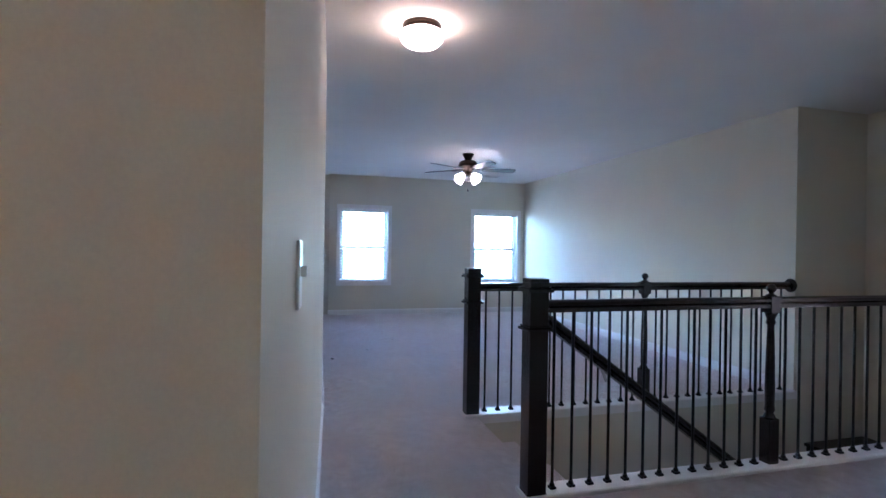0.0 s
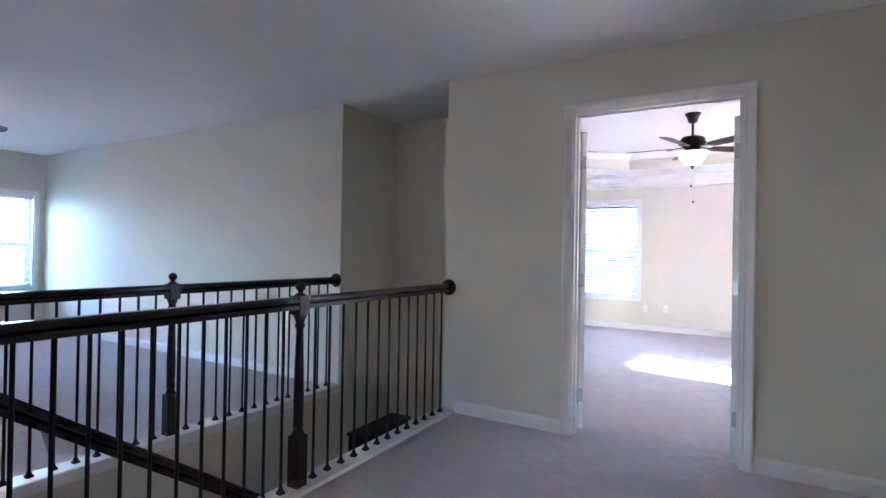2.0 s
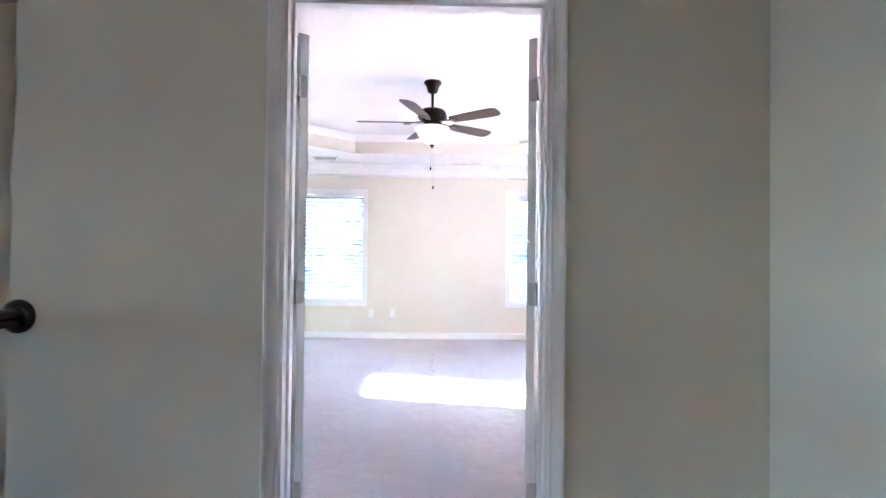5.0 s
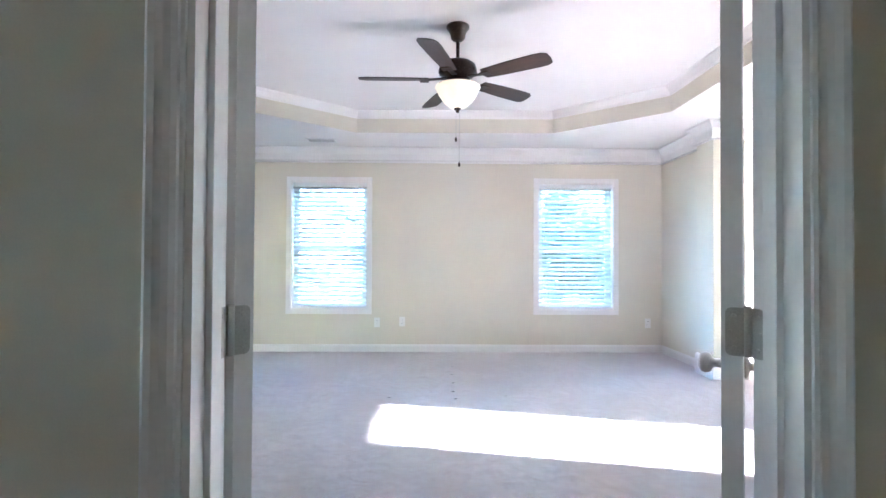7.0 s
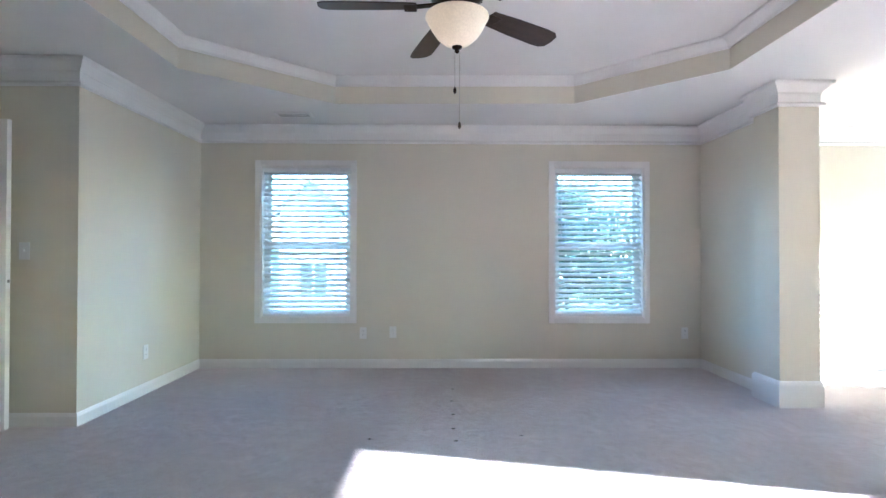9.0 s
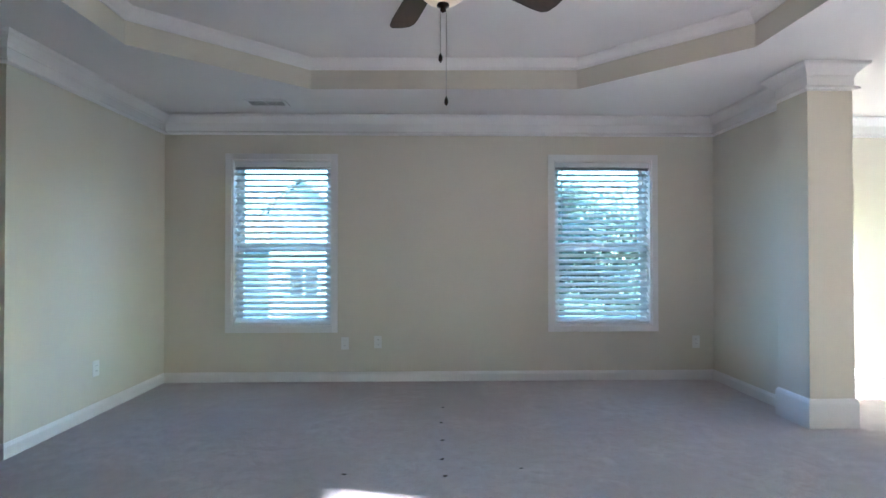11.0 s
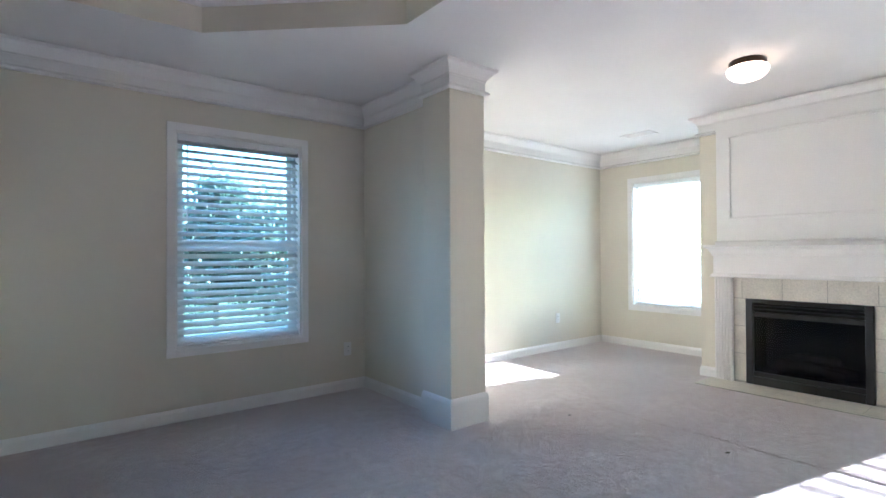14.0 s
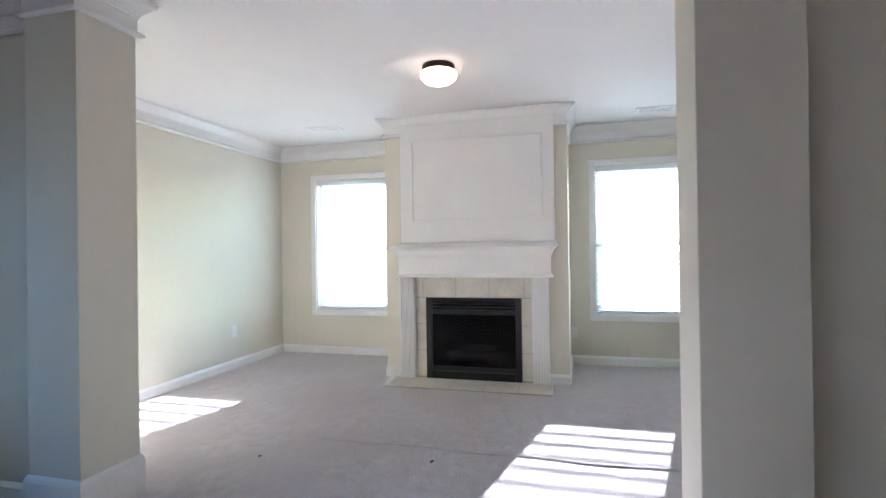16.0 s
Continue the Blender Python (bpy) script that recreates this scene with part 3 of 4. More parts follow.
def box_newel(root, x, y, top=1.055):
    bm = bmesh.new()
    w = 0.048
    box(bm, x - w, x + w, y - w, y + w, 0.02, top - 0.02, 0.003)
    newel = part("newel", bm, WOOD, root, "square dark newel with flat cap")
    for z0, z1, g in ((top - 0.066, top - 0.048, 0.018), (top - 0.048, top - 0.040, 0.010), (top - 0.252, top - 0.238, 0.016), (top - 0.238, top - 0.228, 0.008), (0.005, 0.022, 0.004)):
        bm = bmesh.new()
        box(bm, x - w - g, x + w + g, y - w - g, y + w + g, z0, z1, 0.004)
        part("collar", bm, WOOD, newel)
    bm = bmesh.new()
    box(bm, x - w - 0.002, x + w + 0.002, y - w - 0.002, y + w + 0.002, top - 0.022, top, 0.007)
    part("cap", bm, WOOD, newel)


def turned_newel(root, x, y, ball=True):
    bm = bmesh.new()
    w = 0.034
    box(bm, x - w, x + w, y - w, y + w, 0.02, 0.27, 0.004)
    box(bm, x - w, x + w, y - w, y + w, 0.86, 0.955, 0.004)
    lathe(bm, [(0.034, 0.268), (0.028, 0.285), (0.020, 0.30), (0.027, 0.315), (0.024, 0.34), (0.026, 0.45), (0.023, 0.60), (0.019, 0.74), (0.017, 0.79), (0.026, 0.805), (0.020, 0.825), (0.030, 0.85), (0.033, 0.862)], 20, (x, y, 0))
    newel = part("newel", bm, WOOD, root, "turned dark newel with square blocks")
    bm = bmesh.new()
    lathe(bm, [(0.030, 0.953), (0.026, 0.962), (0.014, 0.968), (0.013, 0.976), (0.022, 0.984), (0.026, 0.998), (0.022, 1.012), (0.012, 1.021), (0.001, 1.023)], 20, (x, y, 0))
    part("finial", bm, WOOD, newel)


def baluster_mesh():
    bm = bmesh.new()
    lathe(bm, [(0.0075, 0.02), (0.0075, 0.895)], 8)
    return finish(bm, "baluster", IRON)


def shoe_mesh():
    bm = bmesh.new()
    box(bm, -0.016, 0.016, -0.016, 0.016, 0.021, 0.034, 0.002)
    lathe(bm, [(0.015, 0.033), (0.012, 0.045), (0.009, 0.052)], 8)
    return finish(bm, "shoe", IRON)


BAL, SHOE = baluster_mesh(), shoe_mesh()


def railing(label, a, b, newels, count, rosette_at):
    """A level balustrade from a to b on a white curb; newels: (fraction, kind)."""
    root = thing("stair_railing", pose(0, 0, 0), label, "railing", "landing railings")
    a, b = Vector((*a, 0)), Vector((*b, 0))
    d = (b - a).normalized()
    bm = bmesh.new()
    sweep(bm, [(-0.07, -0.045), (0.07, -0.045), (0.07, 0.015), (0.064, 0.021), (-0.064, 0.021), (-0.07, 0.015)], a - d * 0.06, b)
    part("curb", bm, TRIM, root, "white painted curb under the balusters")
    stops = [f for f, _ in newels] + [1.0]
    for s, e in zip(stops, stops[1:]):
        p, q = a.lerp(b, s), a.lerp(b, e)
        bm = bmesh.new()
        sweep(bm, handrail_section(), p + Vector((0, 0, 0.92)), q + Vector((0, 0, 0.92)))
        part("handrail", bm, WOOD, root, "dark glossy handrail")
        for k in range(count):
            c = p.lerp(q, (k + 1) / (count + 1))
            bal = again("baluster", BAL, root, Matrix.Translation(c))
            again("shoe", SHOE, bal, Matrix.Identity(4))
    for f, kind in newels:
        c = a.lerp(b, f)
        (box_newel if kind == "box" else turned_newel)(root, c.x, c.y)
    if rosette_at:
        bm = bmesh.new()
        lathe(bm, [(0.060, 0), (0.060, 0.008), (0.050, 0.016), (0.040, 0.022), (0.001, 0.024)], 24)
        bm.transform(Matrix.Translation(b + Vector((0, 0, 0.92))) @ (d * -1).to_track_quat("Z", "Y").to_matrix().to_4x4())
        part("rosette", bm, WOOD, root, "round dark wall rosette")
    return root


railing("dark wood balustrade with black iron balusters beside the stairs", (-0.86, -2.93), (-0.86, -0.002), [(0, "box"), (0.495, "turned")], 13, True)
railing("dark wood balustrade with black iron balusters along the loft", (-2.045, -2.85), (-2.03, 0.058), [(0, "box"), (0.494, "turned")], 13, True)
railing("dark wood balustrade overlooking the foyer from the loft", (-2.42, -3.93), (LOFT - 0.1, -3.80), [(0, "turned"), (0.34, "turned"), (0.80, "turned")], 15, True)

# ---- stairs ----
stairs = thing("staircase", pose(0, 0, 0), "carpeted staircase going down between cream walls", "stairs")
for i in range(13):
    z = -0.19 * (i + 1)
    y = -2.83 + 0.27 * i
    bm = bmesh.new()
    box(bm, -1.983, -0.902, y, y + 0.30, z - 0.05, z, 0.012)
    box(bm, -1.983, -0.902, y - 0.002, y + 0.01, z, z + 0.188)
    part("step", bm, CARPET, stairs)
bm = bmesh.new()
sweep(bm, handrail_section(), (-0.955, -2.88, 0.88), (-0.955, 0.60, 0.88 - 3.48 * 0.72))
rail = tagged(new("sloping_handrail", finish(bm, "sloping_handrail", WOOD)), "dark wooden handrail sloping down the stairs", "handrail")
for y in (-2.5, -1.1, 0.3):
    bm = bmesh.new()
    z = 0.88 - (y + 2.88) * 0.72 - 0.03
    sweep(bm, [(-0.006, -0.006), (0.006, -0.006), (0.006, 0.006), (-0.006, 0.006)], (-0.905, y, z - 0.06), (-0.955, y, z))
    part("bracket", bm, NICKEL, rail)


# ---- ceiling fans and lights ----
def fan(at, drop, turn, lights, label):
    """A five-blade fan hanging from the origin on its ceiling; drop: from ceiling to the motor's top."""
    root = thing("ceiling_fan", at, label, "ceiling fan")
    bm = bmesh.new()
    lathe(bm, [(0.076, 0.0), (0.076, -0.016), (0.060, -0.034), (0.050, -0.060), (0.046, -0.085), (0.030, -0.098), (0.018, -0.102)], 28)
    part("canopy", bm, BRONZE, root)
    bm = bmesh.new()
    lathe(bm, [(0.012, -0.09), (0.012, -drop + 0.01), (0.026, -drop + 0.008), (0.026, -drop - 0.004)], 14)
    part("downrod", bm, BRONZE, root)
    z = -drop
    bm = bmesh.new()
    lathe(bm, [(0.040, z), (0.095, z - 0.010), (0.118, z - 0.028), (0.125, z - 0.055), (0.122, z - 0.085), (0.100, z - 0.100), (0.080, z - 0.112), (0.075, z - 0.150), (0.060, z - 0.160)], 36)
    motor = part("motor", bm, BRONZE, root, "dark bronze motor housing")
    bm = bmesh.new()
    for k in range(20):
        b2 = 2 * math.pi * k / 20
        box(bm, 0.123 * math.cos(b2) - 0.004, 0.123 * math.cos(b2) + 0.004, 0.123 * math.sin(b2) - 0.004, 0.123 * math.sin(b2) + 0.004, z - 0.082, z - 0.062)
    part("vent_band", bm, BRONZE, motor)
    for k in range(5):
        m = pose(0, 0, z - 0.112, 0, 0, turn + 72 * k)
        bm = bmesh.new()
        sweep(bm, [(-0.016, -0.003), (0.016, -0.003), (0.016, 0.003), (-0.016, 0.003)], (0.07, 0, 0), (0.20, 0, -0.012))
        box(bm, 0.19, 0.25, -0.040, 0.040, -0.017, -0.011, 0.002)
        part("blade_iron", bm, BRONZE, root, at=m)
        bm = bmesh.new()
        out = [(0.20, -0.050), (0.36, -0.062), (0.56, -0.068), (0.62, -0.064), (0.648, -0.045), (0.655, 0.0), (0.648, 0.045), (0.62, 0.064), (0.56, 0.068), (0.36, 0.062), (0.20, 0.050), (0.185, 0.0)]
        lo = [bm.verts.new((x, y, -0.003)) for x, y in out]
        hi = [bm.verts.new((x, y, 0.003)) for x, y in out]
        bm.faces.new(lo[::-1])
        bm.faces.new(hi)
        for j in range(len(out)):
            bm.faces.new((lo[j], lo[(j + 1) % len(out)], hi[(j + 1) % len(out)], hi[j]))
        part("blade", bm, BLADE, root, "dark brown wooden blade", at=m @ pose(0, 0, -0.008, -12, 0, 0))
    if lights == 1:
        bm = bmesh.new()
        lathe(bm, [(0.135, z - 0.166), (0.148, z - 0.168), (0.150, z - 0.176), (0.138, z - 0.196), (0.122, z - 0.228), (0.098, z - 0.264), (0.062, z - 0.296), (0.022, z - 0.312)], 36)
        part("bowl", bm, BOWL, root, "lit alabaster glass bowl")
        bm = bmesh.new()
        lathe(bm, [(0.070, z - 0.150), (0.138, z - 0.160), (0.138, z - 0.170)], 30)
        part("fitter", bm, BRONZE, root)
        bm = bmesh.new()
        lathe(bm, [(0.024, z - 0.310), (0.024, z - 0.318), (0.010, z - 0.326), (0.012, z - 0.336), (0.001, z - 0.344)], 16)
        part("finial", bm, BRONZE, root)
    else:
        bm = bmesh.new()
        lathe(bm, [(0.060, z - 0.155), (0.070, z - 0.175), (0.060, z - 0.205), (0.020, z - 0.22)], 24)
        part("light_hub", bm, BRONZE, root)
        for k in range(lights):
            m = pose(0, 0, z - 0.185, 0, 0, 30 + 360 / lights * k) @ pose(0.075, 0, 0, 0, 128, 0)
            bm = bmesh.new()
            lathe(bm, [(0.020, -0.01), (0.022, 0.02), (0.030, 0.03)], 16)
            cup = part("socket_cup", bm, BRONZE, root, at=m)
            bm = bmesh.new()
            lathe(bm, [(0.028, 0.026), (0.040, 0.040), (0.052, 0.075), (0.058, 0.105), (0.066, 0.125), (0.060, 0.128), (0.010, 0.10)], 24)
            part("shade", bm, SHADES, cup, "lit frosted glass bell shade")
    for dx, ln in ((0.012, 0.50), (-0.010, 0.36)):
        bm = bmesh.new()
        base = z - (0.335 if lights == 1 else 0.20)
        end = z - 0.335 - (0.365 if dx > 0 else 0.20) if lights == 1 else z - (0.42 if dx > 0 else 0.30)
        lathe(bm, [(0.0016, base), (0.0016, end + 0.03)], 6, (dx, 0, 0))
        chain = part("pull_chain", bm, NICKEL, root)
        bm = bmesh.new()
        lathe(bm, [(0.002, end + 0.036), (0.007, end + 0.024), (0.008, end + 0.010), (0.001, end)], 12, (dx, 0, 0))
        part("pull", bm, BRONZE, chain)
    return root


FAN_TURN = 36
fan(pose(0.578, 2.53, TOP), 0.235, FAN_TURN, 1, "bronze five-blade ceiling fan with lit bowl in bedroom tray")
fan(pose(-5.05, -1.92, HALL), 0.085, 10, 4, "bronze five-blade ceiling fan with lit shades in loft")


def flush_light(at, label):
    root = thing("ceiling_light", at, label, "ceiling light", "flush ceiling lights")
    bm = bmesh.new()
    lathe(bm, [(0.108, 0), (0.112, -0.006), (0.112, -0.032), (0.108, -0.038), (0.098, -0.039)], 36)
    part("base_ring", bm, BRONZE, root, "dark bronze ring")
    bm = bmesh.new()
    lathe(bm, [(0.100, -0.036), (0.119, -0.044), (0.126, -0.060), (0.119, -0.086), (0.095, -0.110), (0.056, -0.126), (0.008, -0.131)], 36)
    part("globe", bm, GLOBE, root, "lit white opal globe")
    return root


flush_light(pose(4.64, 2.71, H), "lit opal flush light with bronze ring, sitting room ceiling")
# Unseen lamp in the passage, added to brighten the near landing wall.
flush_light(pose(1.38, -5.3, HALL), "lit opal flush light with bronze ring, unseen, added to light the hall passage")
flush_light(pose(-1.43, -3.39, HALL), "lit opal flush light with bronze ring, landing ceiling")


# ---- vents, outlets, switches ----
def vent(at, label):
    root = thing("ceiling_vent", at, label, "vent", "ceiling vents")
    bm = bmesh.new()
    for x0, x1, y0, y1 in ((-0.17, 0.17, -0.09, -0.062), (-0.17, 0.17, 0.062, 0.09), (-0.17, -0.14, -0.062, 0.062), (0.14, 0.17, -0.062, 0.062), (-0.006, 0.006, -0.062, 0.062)):
        box(bm, x0, x1, y0, y1, -0.008, -0.0005)
    part("frame", bm, TRIM, root)
    # Dark sheet drawn for the shade of the duct behind the slats.
    bm = bmesh.new()
    box(bm, -0.14, 0.14, -0.062, 0.062, -0.003, -0.001)
    part("duct_shade", bm, SLOT, root)
    bm = bmesh.new()
    box(bm, -0.067, 0.067, -0.006, 0.006, -0.0008, 0.0008)
    me = finish(bm, "slat", TRIM)
    for s in (-1, 1):
        for k in range(4):
            again("slat", me, root, pose(s * 0.073, -0.046 + 0.031 * k, -0.007, 45, 0, 0))
    return root


vent(pose(-0.85, 4.86, H), "white metal ceiling register near the bedroom windows")
vent(pose(5.98, 4.28, H, 0, 0, 90), "white metal ceiling register near the fireplace")
vent(pose(6.24, 1.11, H, 0, 0, 90), "white metal ceiling register by the sitting room window")
vent(pose(-6.9, -0.9, HALL, 0, 0, 90), "white metal ceiling register in loft")


def outlet(at, label):
    """A duplex outlet on a wall; local -y looks into the room."""
    root = thing("wall_outlet", at, label, "outlet", "wall outlets")
    bm = bmesh.new()
    box(bm, -0.035, 0.035, -0.006, -0.0005, -0.057, 0.057, 0.002)
    part("plate", bm, PLATE, root)
    for z in (-0.02, 0.02):
        bm = bmesh.new()
        box(bm, -0.016, 0.016, -0.008, -0.006, z - 0.014, z + 0.014, 0.002)
        face = part("socket", bm, PLATE, root)
        bm = bmesh.new()
        for x in (-0.006, 0.006):
            box(bm, x - 0.001, x + 0.001, -0.0086, -0.0079, z - 0.003, z + 0.006)
        part("slots", bm, SLOT, face)
    return root


def switch(at, gangs, label):
    root = thing("light_switch", at, label, "switch", "light switches")
    w = 0.035 + 0.023 * (gangs - 1)
    bm = bmesh.new()
    box(bm, -w, w, -0.006, -0.0005, -0.057, 0.057, 0.002)
    part("plate", bm, PLATE, root)
    for g in range(gangs):
        x = (g - (gangs - 1) / 2) * 0.046
        bm = bmesh.new()
        box(bm, x - 0.005, x + 0.005, -0.016, -0.006, -0.004, 0.014, 0.002)
        part("toggle", bm, PLATE, root)
    return root


outlet(pose(0.04, BACK, 0.36), "white duplex outlet on the cream wall between windows")
outlet(pose(2.99, BACK, 0.35), "white duplex outlet on the cream wall near the corner")
outlet(pose(-0.26, BACK, 0.35), "white cable outlet on the cream wall below a window")
outlet(pose(LEFT, 4.32, 0.34, 0, 0, 90), "white duplex outlet on the bedroom side wall")
outlet(pose(SIT, 1.86, 0.32, 0, 0, -90), "white duplex outlet by the sitting room window")
outlet(pose(5.80, BACK, 0.38), "white duplex outlet on the sitting room wall")
switch(pose(-2.25, ALC, 1.16), 1, "white light switch on the alcove wall")
switch(pose(1.83, -0.63, 1.165, 0, 0, -90), 1, "white light switch on the landing wall by the bedroom door")
switch(pose(0.50, -4.0275, 1.146, 0, 0, 177.1), 1, "white light switch on the landing wall")
switch(pose(-2.10, -3.895, 1.13, 0, 0, 177.1), 1, "white light switch near the end of the landing wall")

cord = thing("attic_pull_cord", pose(1.64, -1.50, HALL), "white attic ladder cord with a teardrop pull", "pull cord")
bm = bmesh.new()
lathe(bm, [(0.0015, 0), (0.0015, -0.83)], 6)
part("cord", bm, PLATE, cord)
bm = bmesh.new()
lathe(bm, [(0.003, -0.82), (0.006, -0.84), (0.009, -0.87), (0.011, -0.885), (0.008, -0.895), (0.001, -0.90)], 14)
part("pull", bm, PLATE, cord)

# ---- fireplace ----
FB0, FB1, FBZ = 2.30, 3.18, 0.75
OY0, OY1, OZ = 2.205, 3.285, 0.905
wall("wall_chimney_breast", (FPX, FP0), (FPX, FP1), SIT - FPX - 0.002, 0, H, [(OY0 - FP0, OY1 - FP0, -0.01, OZ)], label="cream painted chimney breast")
bm = bmesh.new()
for prof in (CROWN, FRIEZE, RAIL):
    mitred(bm, [(SIT, FP0), (FPX, FP0), (FPX, FP1), (SIT, FP1)], prof)
structure("trim_chimney_cornice", bm, TRIM, "white crown moulding round the chimney breast")
bm = bmesh.new()
mitred(bm, [(SIT, FP0), (FPX, FP0), (FPX, 2.06)], BASE)
mitred(bm, [(FPX, 3.44), (FPX, FP1), (SIT, FP1)], BASE)
structure("baseboard_chimney", bm, TRIM, "white painted baseboard")

fire = thing("fireplace", pose(0, 0, 0), "gas fireplace with white fluted mantel and beige tile surround", "fireplace")
mantel = bmesh.new()
box(mantel, 5.765, FPX - 0.001, 2.04, 3.43, 0.955, 1.200, 0.003)
part("frieze", mantel, TRIM, fire, "flat white mantel frieze")
bm = bmesh.new()
prof = [(0.0, 1.130), (0.010, 1.132), (0.014, 1.150), (0.030, 1.182), (0.054, 1.204), (0.060, 1.208), (0.064, 1.210), (0.064, 1.228), (0.0, 1.228)]
mitred(bm, [(FPX, 2.04), (5.765, 2.04), (5.765, 3.43), (FPX, 3.43)], prof)
box(bm, 5.765, FPX - 0.001, 2.04, 3.43, 1.2005, 1.228)
part("mantel_shelf", bm, TRIM, fire, "moulded white mantel shelf")
bm = bmesh.new()
mitred(bm, [(FPX, 2.04), (5.765, 2.04), (5.765, 3.43), (FPX, 3.43)], [(0, 0.935), (0.02, 0.935), (0.024, 0.945), (0.016, 0.955), (0.010, 0.966), (0, 0.970)])
box(bm, 5.765, FPX - 0.001, 2.04, 3.43, 0.935, 0.9545)
part("bed_moulding", bm, TRIM, fire)
for y0, y1 in ((2.06, 2.205), (3.285, 3.43)):
    bm = bmesh.new()
    box(bm, 5.790, FPX - 0.001, y0, y1, 0.0, 0.935)
    pilaster = part("pilaster", bm, TRIM, fire, "white fluted pilaster")
    n = 6
    step = (y1 - y0) / n
    for k in range(n):
        bm = bmesh.new()
        box(bm, 5.777, 5.7895, y0 + step * k + 0.0045, y0 + step * (k + 1) - 0.0045, 0.001, 0.93, 0.003)
        part("flute", bm, TRIM, pilaster)
# tile surround
bm = bmesh.new()
box(bm, 5.834, FPX + 0.03, OY0, FB0, 0, OZ)
box(bm, 5.834, FPX + 0.03, FB1, OY1, 0, OZ)
box(bm, 5.834, FPX + 0.03, FB0, FB1, FBZ, OZ + 0.03)
surround = part("tile_surround", bm, GROUT, fire, "beige tile surround with pale joints")


def tiles(parent, cells, x0, x1):
    for y0, y1, z0, z1 in cells:
        b = bmesh.new()
        box(b, x0, x1, y0 + 0.003, y1 - 0.003, z0 + 0.003, z1 - 0.003, 0.0015)
        part("tile", b, TILE, parent)


cells = []
w = (OY1 - OY0 - 0.14) / 3
ys = [OY0, OY0 + 0.07, OY0 + 0.07 + w, OY0 + 0.07 + 2 * w, OY1 - 0.07, OY1]
cells += [(a, b, FBZ, OZ + 0.03) for a, b in zip(ys, ys[1:])]
for y0, y1 in ((OY0, FB0), (FB1, OY1)):
    cells += [(y0, y1, z0, z0 + 0.245) for z0 in (0.015, 0.26, 0.505)]
tiles(surround, cells, 5.829, 5.8345)
# firebox
bm = bmesh.new()
box(bm, 5.812, 5.86, FB0 + 0.055, FB1 - 0.055, FBZ - 0.035, FBZ, 0.003)
fb = part("firebox", bm, BLACK, fire, "black metal gas firebox")
for y0, y1, z0, z1, x0, nm in ((FB0, FB0 + 0.054, 0.005, FBZ, 5.812, "stile"), (FB1 - 0.054, FB1, 0.005, FBZ, 5.812, "stile"), (FB0 + 0.055, FB1 - 0.055, 0.005, 0.075, 5.812, "sill"), (FB0 + 0.055, FB1 - 0.055, 0.076, 0.115, 5.832, "door_rail"), (FB0 + 0.055, FB1 - 0.055, FBZ - 0.155, FBZ - 0.115, 5.832, "door_rail")):
    bm = bmesh.new()
    box(bm, x0, 5.86, y0, y1, z0, z1, 0.003)
    part(nm, bm, BLACK, fb)
for z in (FBZ - 0.060, FBZ - 0.090):
    bm = bmesh.new()
    sweep(bm, [(-0.018, -0.003), (0.018, 0.003), (0.018, 0.008), (-0.018, 0.002)], (5.838, FB0 + 0.055, z), (5.838, FB1 - 0.055, z))
    part("louvre", bm, BLACK, fb)
bm = bmesh.new()
box(bm, 5.846, 5.850, FB0 + 0.055, FB1 - 0.055, 0.115, FBZ - 0.155)
part("glass", bm, FIREGLASS, fb, "dark reflective fire glass")
bm = bmesh.new()
box(bm, FPX + 0.38, FPX + 0.41, FB0, FB1, 0.0, FBZ)
box(bm, FPX + 0.02, FPX + 0.38, FB0, FB0 + 0.02, 0.0, FBZ)
box(bm, FPX + 0.02, FPX + 0.38, FB1 - 0.02, FB1, 0.0, FBZ)
box(bm, FPX + 0.02, FPX + 0.38, FB0, FB1, FBZ - 0.02, FBZ)
box(bm, FPX + 0.02, FPX + 0.38, FB0, FB1, 0.08, 0.10)
part("liner", bm, SOOT, fb)
rnd = random.Random(4)
for i, (p, q, r) in enumerate((((6.02, 2.44, 0.17), (6.02, 3.04, 0.17), 0.055), ((5.93, 2.50, 0.15), (5.96, 2.80, 0.20), 0.042), ((5.95, 2.98, 0.14), (5.97, 2.72, 0.22), 0.040), ((5.98, 2.55, 0.26), (6.02, 2.90, 0.25), 0.038))):
    bm = bmesh.new()
    ln = (Vector(q) - Vector(p)).length
    lathe(bm, [(r * (0.7 if k in (0, 8) else 1) * rnd.uniform(0.86, 1.12), ln * k / 8) for k in range(9)], 12)
    for v in bm.verts:
        v.co += Vector((noise.noise(v.co * 30), noise.noise(v.co * 30 + Vector((7, 0, 0))), 0)) * 0.012
    bm.transform(Matrix.Translation(p) @ (Vector(q) - Vector(p)).to_track_quat("Z", "Y").to_matrix().to_4x4())
    part("log", bm, LOG, fb, "grey-brown ceramic log")
# overmantel
over = thing("overmantel_panel", pose(0, 0, 0), "white framed panel above the mantel shelf", "wall panel")
bm = bmesh.new()
box(bm, 5.800, FPX - 0.001, 2.00, 3.41, 1.228, 2.349)
part("board", bm, TRIM, over)
bm = bmesh.new()
mitred(bm, [(FPX, 2.0), (5.800, 2.0), (5.800, 3.41), (FPX, 3.41)], [(a * 0.6, z) for a, z in CROWN])
part("crown", bm, TRIM, over)
bm = bmesh.new()
mitred(bm, [(FPX, 2.0), (5.800, 2.0), (5.800, 3.41), (FPX, 3.41)], [(0, 1.229), (0.012, 1.229), (0.012, 1.250), (0.004, 1.264), (0, 1.264)])
part("foot_moulding", bm, TRIM, over)
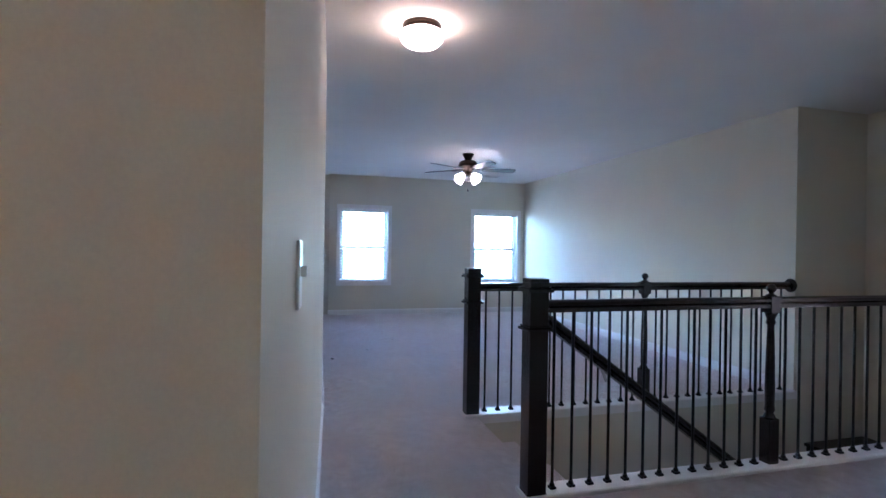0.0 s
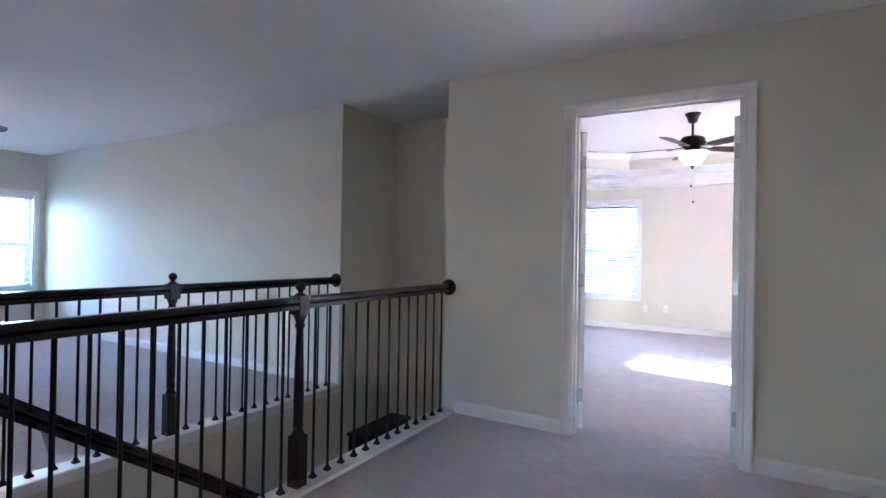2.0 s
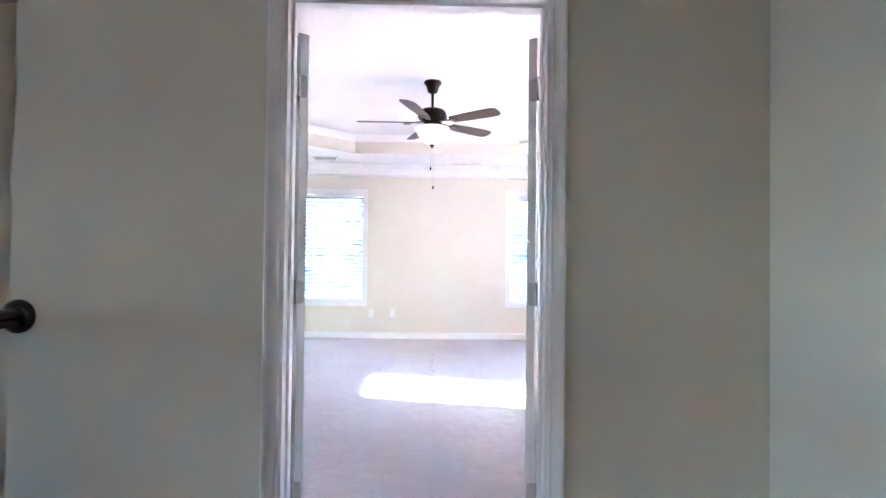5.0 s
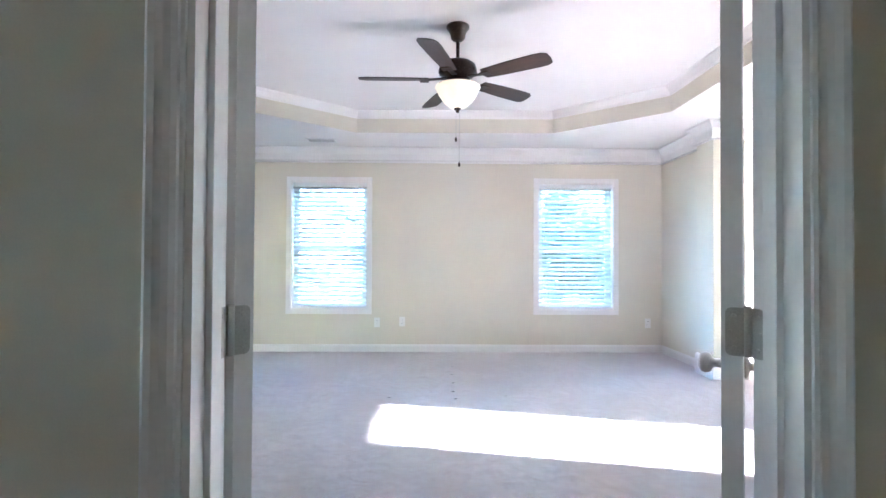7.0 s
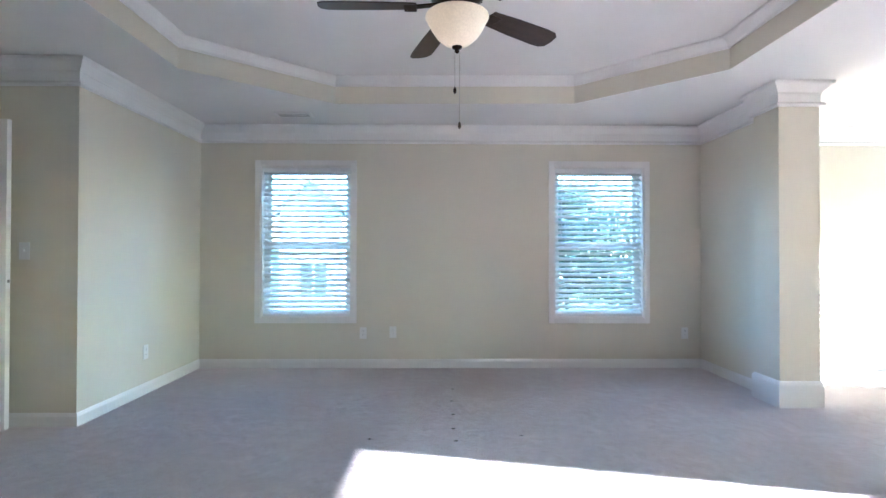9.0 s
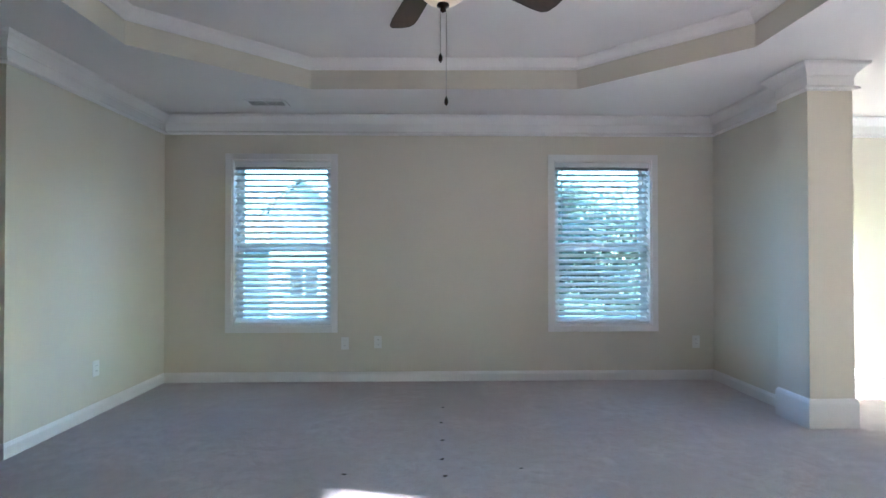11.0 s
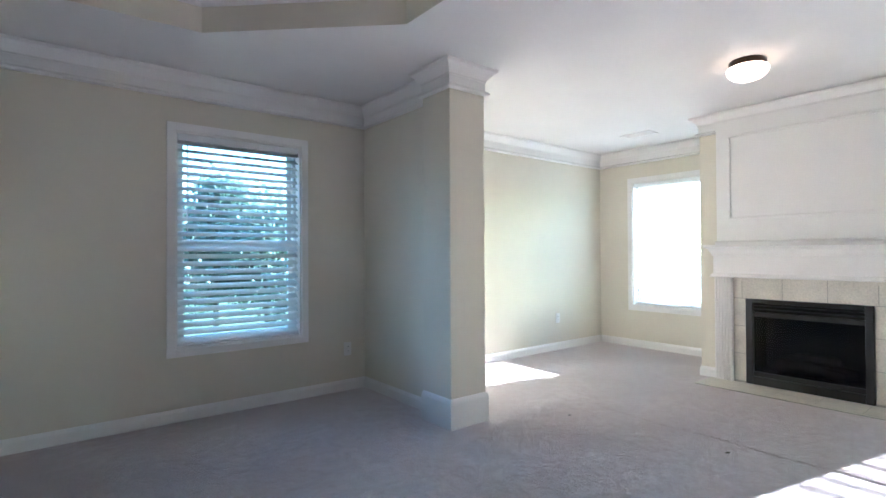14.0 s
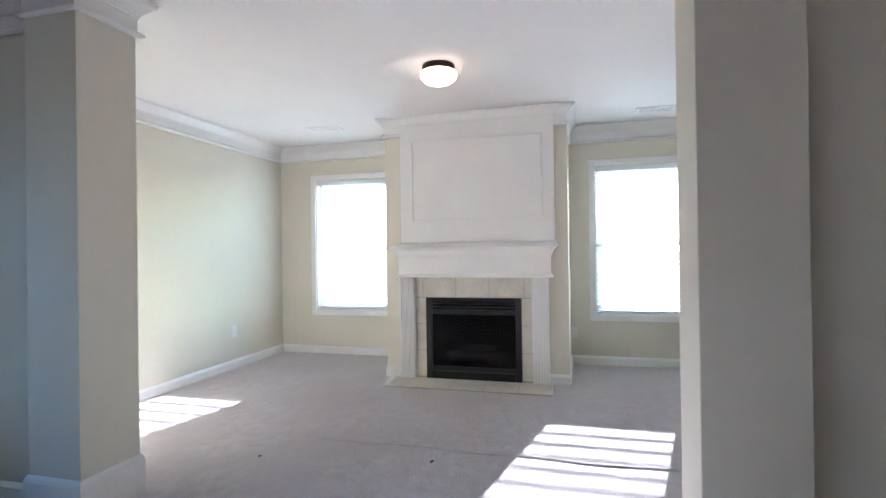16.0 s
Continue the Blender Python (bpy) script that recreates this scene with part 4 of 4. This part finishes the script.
PY0, PY1, PZ0, PZ1 = 2.10, 3.31, 1.45, 2.215
for y0, y1, z0, z1 in ((PY0, PY1, PZ0, PZ0 + 0.024), (PY0, PY1, PZ1 - 0.024, PZ1), (PY0, PY0 + 0.024, PZ0 + 0.024, PZ1 - 0.024), (PY1 - 0.024, PY1, PZ0 + 0.024, PZ1 - 0.024)):
    bm = bmesh.new()
    box(bm, 5.786, 5.7995, y0, y1, z0, z1, 0.005)
    part("moulding", bm, TRIM, over)
# hearth
hearth = thing("hearth", pose(0, 0, 0), "flush beige ceramic tile hearth on the floor", "hearth")
bm = bmesh.new()
box(bm, 5.47, 5.80, 2.02, 3.47, 0.0005, 0.006)
part("bed", bm, GROUT, hearth)
for i in range(5):
    for j in range(2):
        bm = bmesh.new()
        w = 1.45 / 5
        box(bm, 5.472 + j * 0.165, 5.633 + j * 0.165, 2.022 + i * w, 2.018 + (i + 1) * w, 0.003, 0.008, 0.001)
        part("tile", bm, TILE, hearth)

# ---- small things on the floors and in the stairwell ----
# Box added for a dark shape of unknown kind in the stairwell corner.
ledge = thing("stair_dark_box", pose(0, 0, 0), "dark wooden box standing in for an unidentified dark shape, stairwell corner", "ledge")
bm = bmesh.new()
box(bm, -1.989, -1.78, 0.20, 0.868, -0.80, -0.47, 0.02)
part("body", bm, WOOD, ledge)
bm = bmesh.new()
box(bm, -1.989, -1.76, 0.18, 0.868, -0.469, -0.44, 0.008)
part("top", bm, WOOD, ledge, "glossy dark box top")

# Dark flecks stand in for the shade in dents pressed into the carpet.
rnd = random.Random(8)
verts, faces = [], []
for x, y, r in [(0.62, 4.446, 0.016), (0.60, 4.10, 0.018), (0.60, 3.774, 0.018), (0.592, 3.482, 0.020), (0.607, 3.266, 0.020), (0.069, 3.298, 0.018), (1.02, 3.35, 0.014), (-4.09, -3.72, 0.04), (-4.5, -3.3, 0.022), (-5.1, -2.9, 0.022), (3.9, 3.62, 0.018), (4.05, 2.62, 0.022)]:
    i = len(verts)
    ring = [(x + r * rnd.uniform(0.5, 1.2) * math.cos(k * 0.785), y + 0.6 * r * rnd.uniform(0.5, 1.2) * math.sin(k * 0.785), 0.001) for k in range(8)]
    verts += ring + [(x, y, 0.006)]
    faces += [(i + k, i + (k + 1) % 8, i + 8) for k in range(8)]
me = bpy.data.meshes.new("carpet_dent_shade")
me.from_pydata(verts, [], faces)
me.materials.append(LOG)
tagged(new("carpet_dent_shade", me), "small dark flecks painted as the shade in carpet dents", "lint", kind="stuff")
bm = bmesh.new()
pts = [(4.22 + 0.012 * math.sin(k * 0.9) + 0.01 * k / 24, 1.2 + k * 0.1) for k in range(25)]
mitred(bm, pts, [(-0.012, 0.0005), (0.012, 0.0005), (0.004, 0.007), (-0.004, 0.007)])
structure("trim_carpet_seam", bm, CARPET, "raised seam in the beige carpet")

# ---- outside ----
bm = bmesh.new()
box(bm, -700, 700, -700, 700, -3.6, -3.4)
structure("ground", bm, GRASS, "green lawn around the house")


def tree(at, height, spread, seed, label):
    rnd = random.Random(seed)
    root = thing("tree", at, label, "tree", "trees behind the house")
    bm = bmesh.new()
    lathe(bm, [(0.22, 0), (0.15, 0.4), (0.12, height * 0.4), (0.07, height * 0.75), (0.02, height * 0.98)], 10)
    tips = []
    for k in range(16):
        z = height * rnd.uniform(0.28, 0.92)
        ang, ln = rnd.uniform(0, 6.28), spread * rnd.uniform(0.5, 1.0) * (1.15 - z / height)
        tip = Vector((math.cos(ang) * ln, math.sin(ang) * ln, z + ln * 0.45))
        sweep(bm, [(-0.035, -0.035), (0.035, -0.035), (0.035, 0.035), (-0.035, 0.035)], (0, 0, z), tip)
        tips += [tip, tip * 0.7 + Vector((0, 0, z * 0.3)), Vector((0, 0, z)).lerp(tip, 0.45)]
    part("trunk", bm, BARK, root)
    verts, faces = [], []
    for tip in tips + [Vector((0, 0, height))]:
        for _ in range(230):
            c = tip + Vector((rnd.gauss(0, 1), rnd.gauss(0, 1), rnd.gauss(0, 0.7))) * spread * 0.20
            a = Vector((rnd.gauss(0, 1), rnd.gauss(0, 1), rnd.gauss(0, 1))).normalized()
            b = a.orthogonal().normalized()
            s = rnd.uniform(0.10, 0.20)
            i = len(verts)
            verts += [c - a * s, c + b * s * 0.5, c + a * s, c - b * s * 0.5]
            faces.append((i, i + 1, i + 2, i + 3))
    me = bpy.data.meshes.new("crown")
    me.from_pydata([tuple(v) for v in verts], [], faces)
    me.materials.append(LEAF)
    crown = new("crown", me)
    crown.parent = root
    return root


for i, (x, y, h, s) in enumerate(((3.6, 25, 8.6, 3.0), (7.4, 27, 9.0, 3.2), (0.8, 36, 8.6, 3.2), (12.5, 24, 7.5, 3.0), (2.0, 30, 8.5, 3.6), (6.5, 31, 8.0, 3.6), (11, 29, 8.8, 3.6), (15, 27, 7.6, 3.4), (-1.5, 33, 8.0, 3.6), (8.8, 24, 7.0, 3.2))):
    tree(pose(x, y, -3.4, 0, 0, 40 * i), h * 0.88, s, i + 1, "leafy green tree on the lawn")

house = thing("neighbour_house", pose(-5.5, 24, -3.4), "pale two-storey neighbouring house with grey gable roof", "house")
bm = bmesh.new()
box(bm, -1.45, 1.45, 0, 8, 0, 6.6)
vs = [bm.verts.new((x, y, z)) for y in (0.0, 8.0) for x, z in ((-1.45, 6.6), (1.45, 6.6), (0, 7.95))]
bm.faces.new(vs[:3])
bm.faces.new(vs[3:])
part("wall", bm, SIDING, house, "pale gabled bay")
bm = bmesh.new()
box(bm, -6.5, -1.45, 1.2, 8, 0, 4.6)
part("wing", bm, SIDING, house, "lower pale wing")
bm = bmesh.new()
for k in range(28):
    box(bm, -1.452, 1.452, -0.018, -0.001, 0.2 + k * 0.225, 0.41 + k * 0.225)
part("lap_boards", bm, SIDING, house)
bm = bmesh.new()
for k in (-1, 1):
    sweep(bm, [(-0.05, -4.3), (0.05, -4.3), (0.05, 4.3), (-0.05, 4.3)], (0, 4, 8.06), (k * 1.75, 4, 6.42), up=(0, 1, 0))
part("roof", bm, ROOF, house)
bm = bmesh.new()
box(bm, -6.8, -1.46, 0.9, 8.2, 4.6, 4.75)
part("wing_roof", bm, ROOF, house)
for x, z in ((0.15, 2.65), (0.15, 0.4)):
    bm = bmesh.new()
    box(bm, x - 0.72, x + 0.72, -0.06, -0.02, z - 0.08, z + 1.43)
    win = part("window", bm, VINYL, house)
    for k in (-1, 1):
        bm = bmesh.new()
        box(bm, x + k * 0.34 - 0.29, x + k * 0.34 + 0.29, -0.075, -0.061, z, z + 1.35)
        part("pane", bm, SLOT, win)
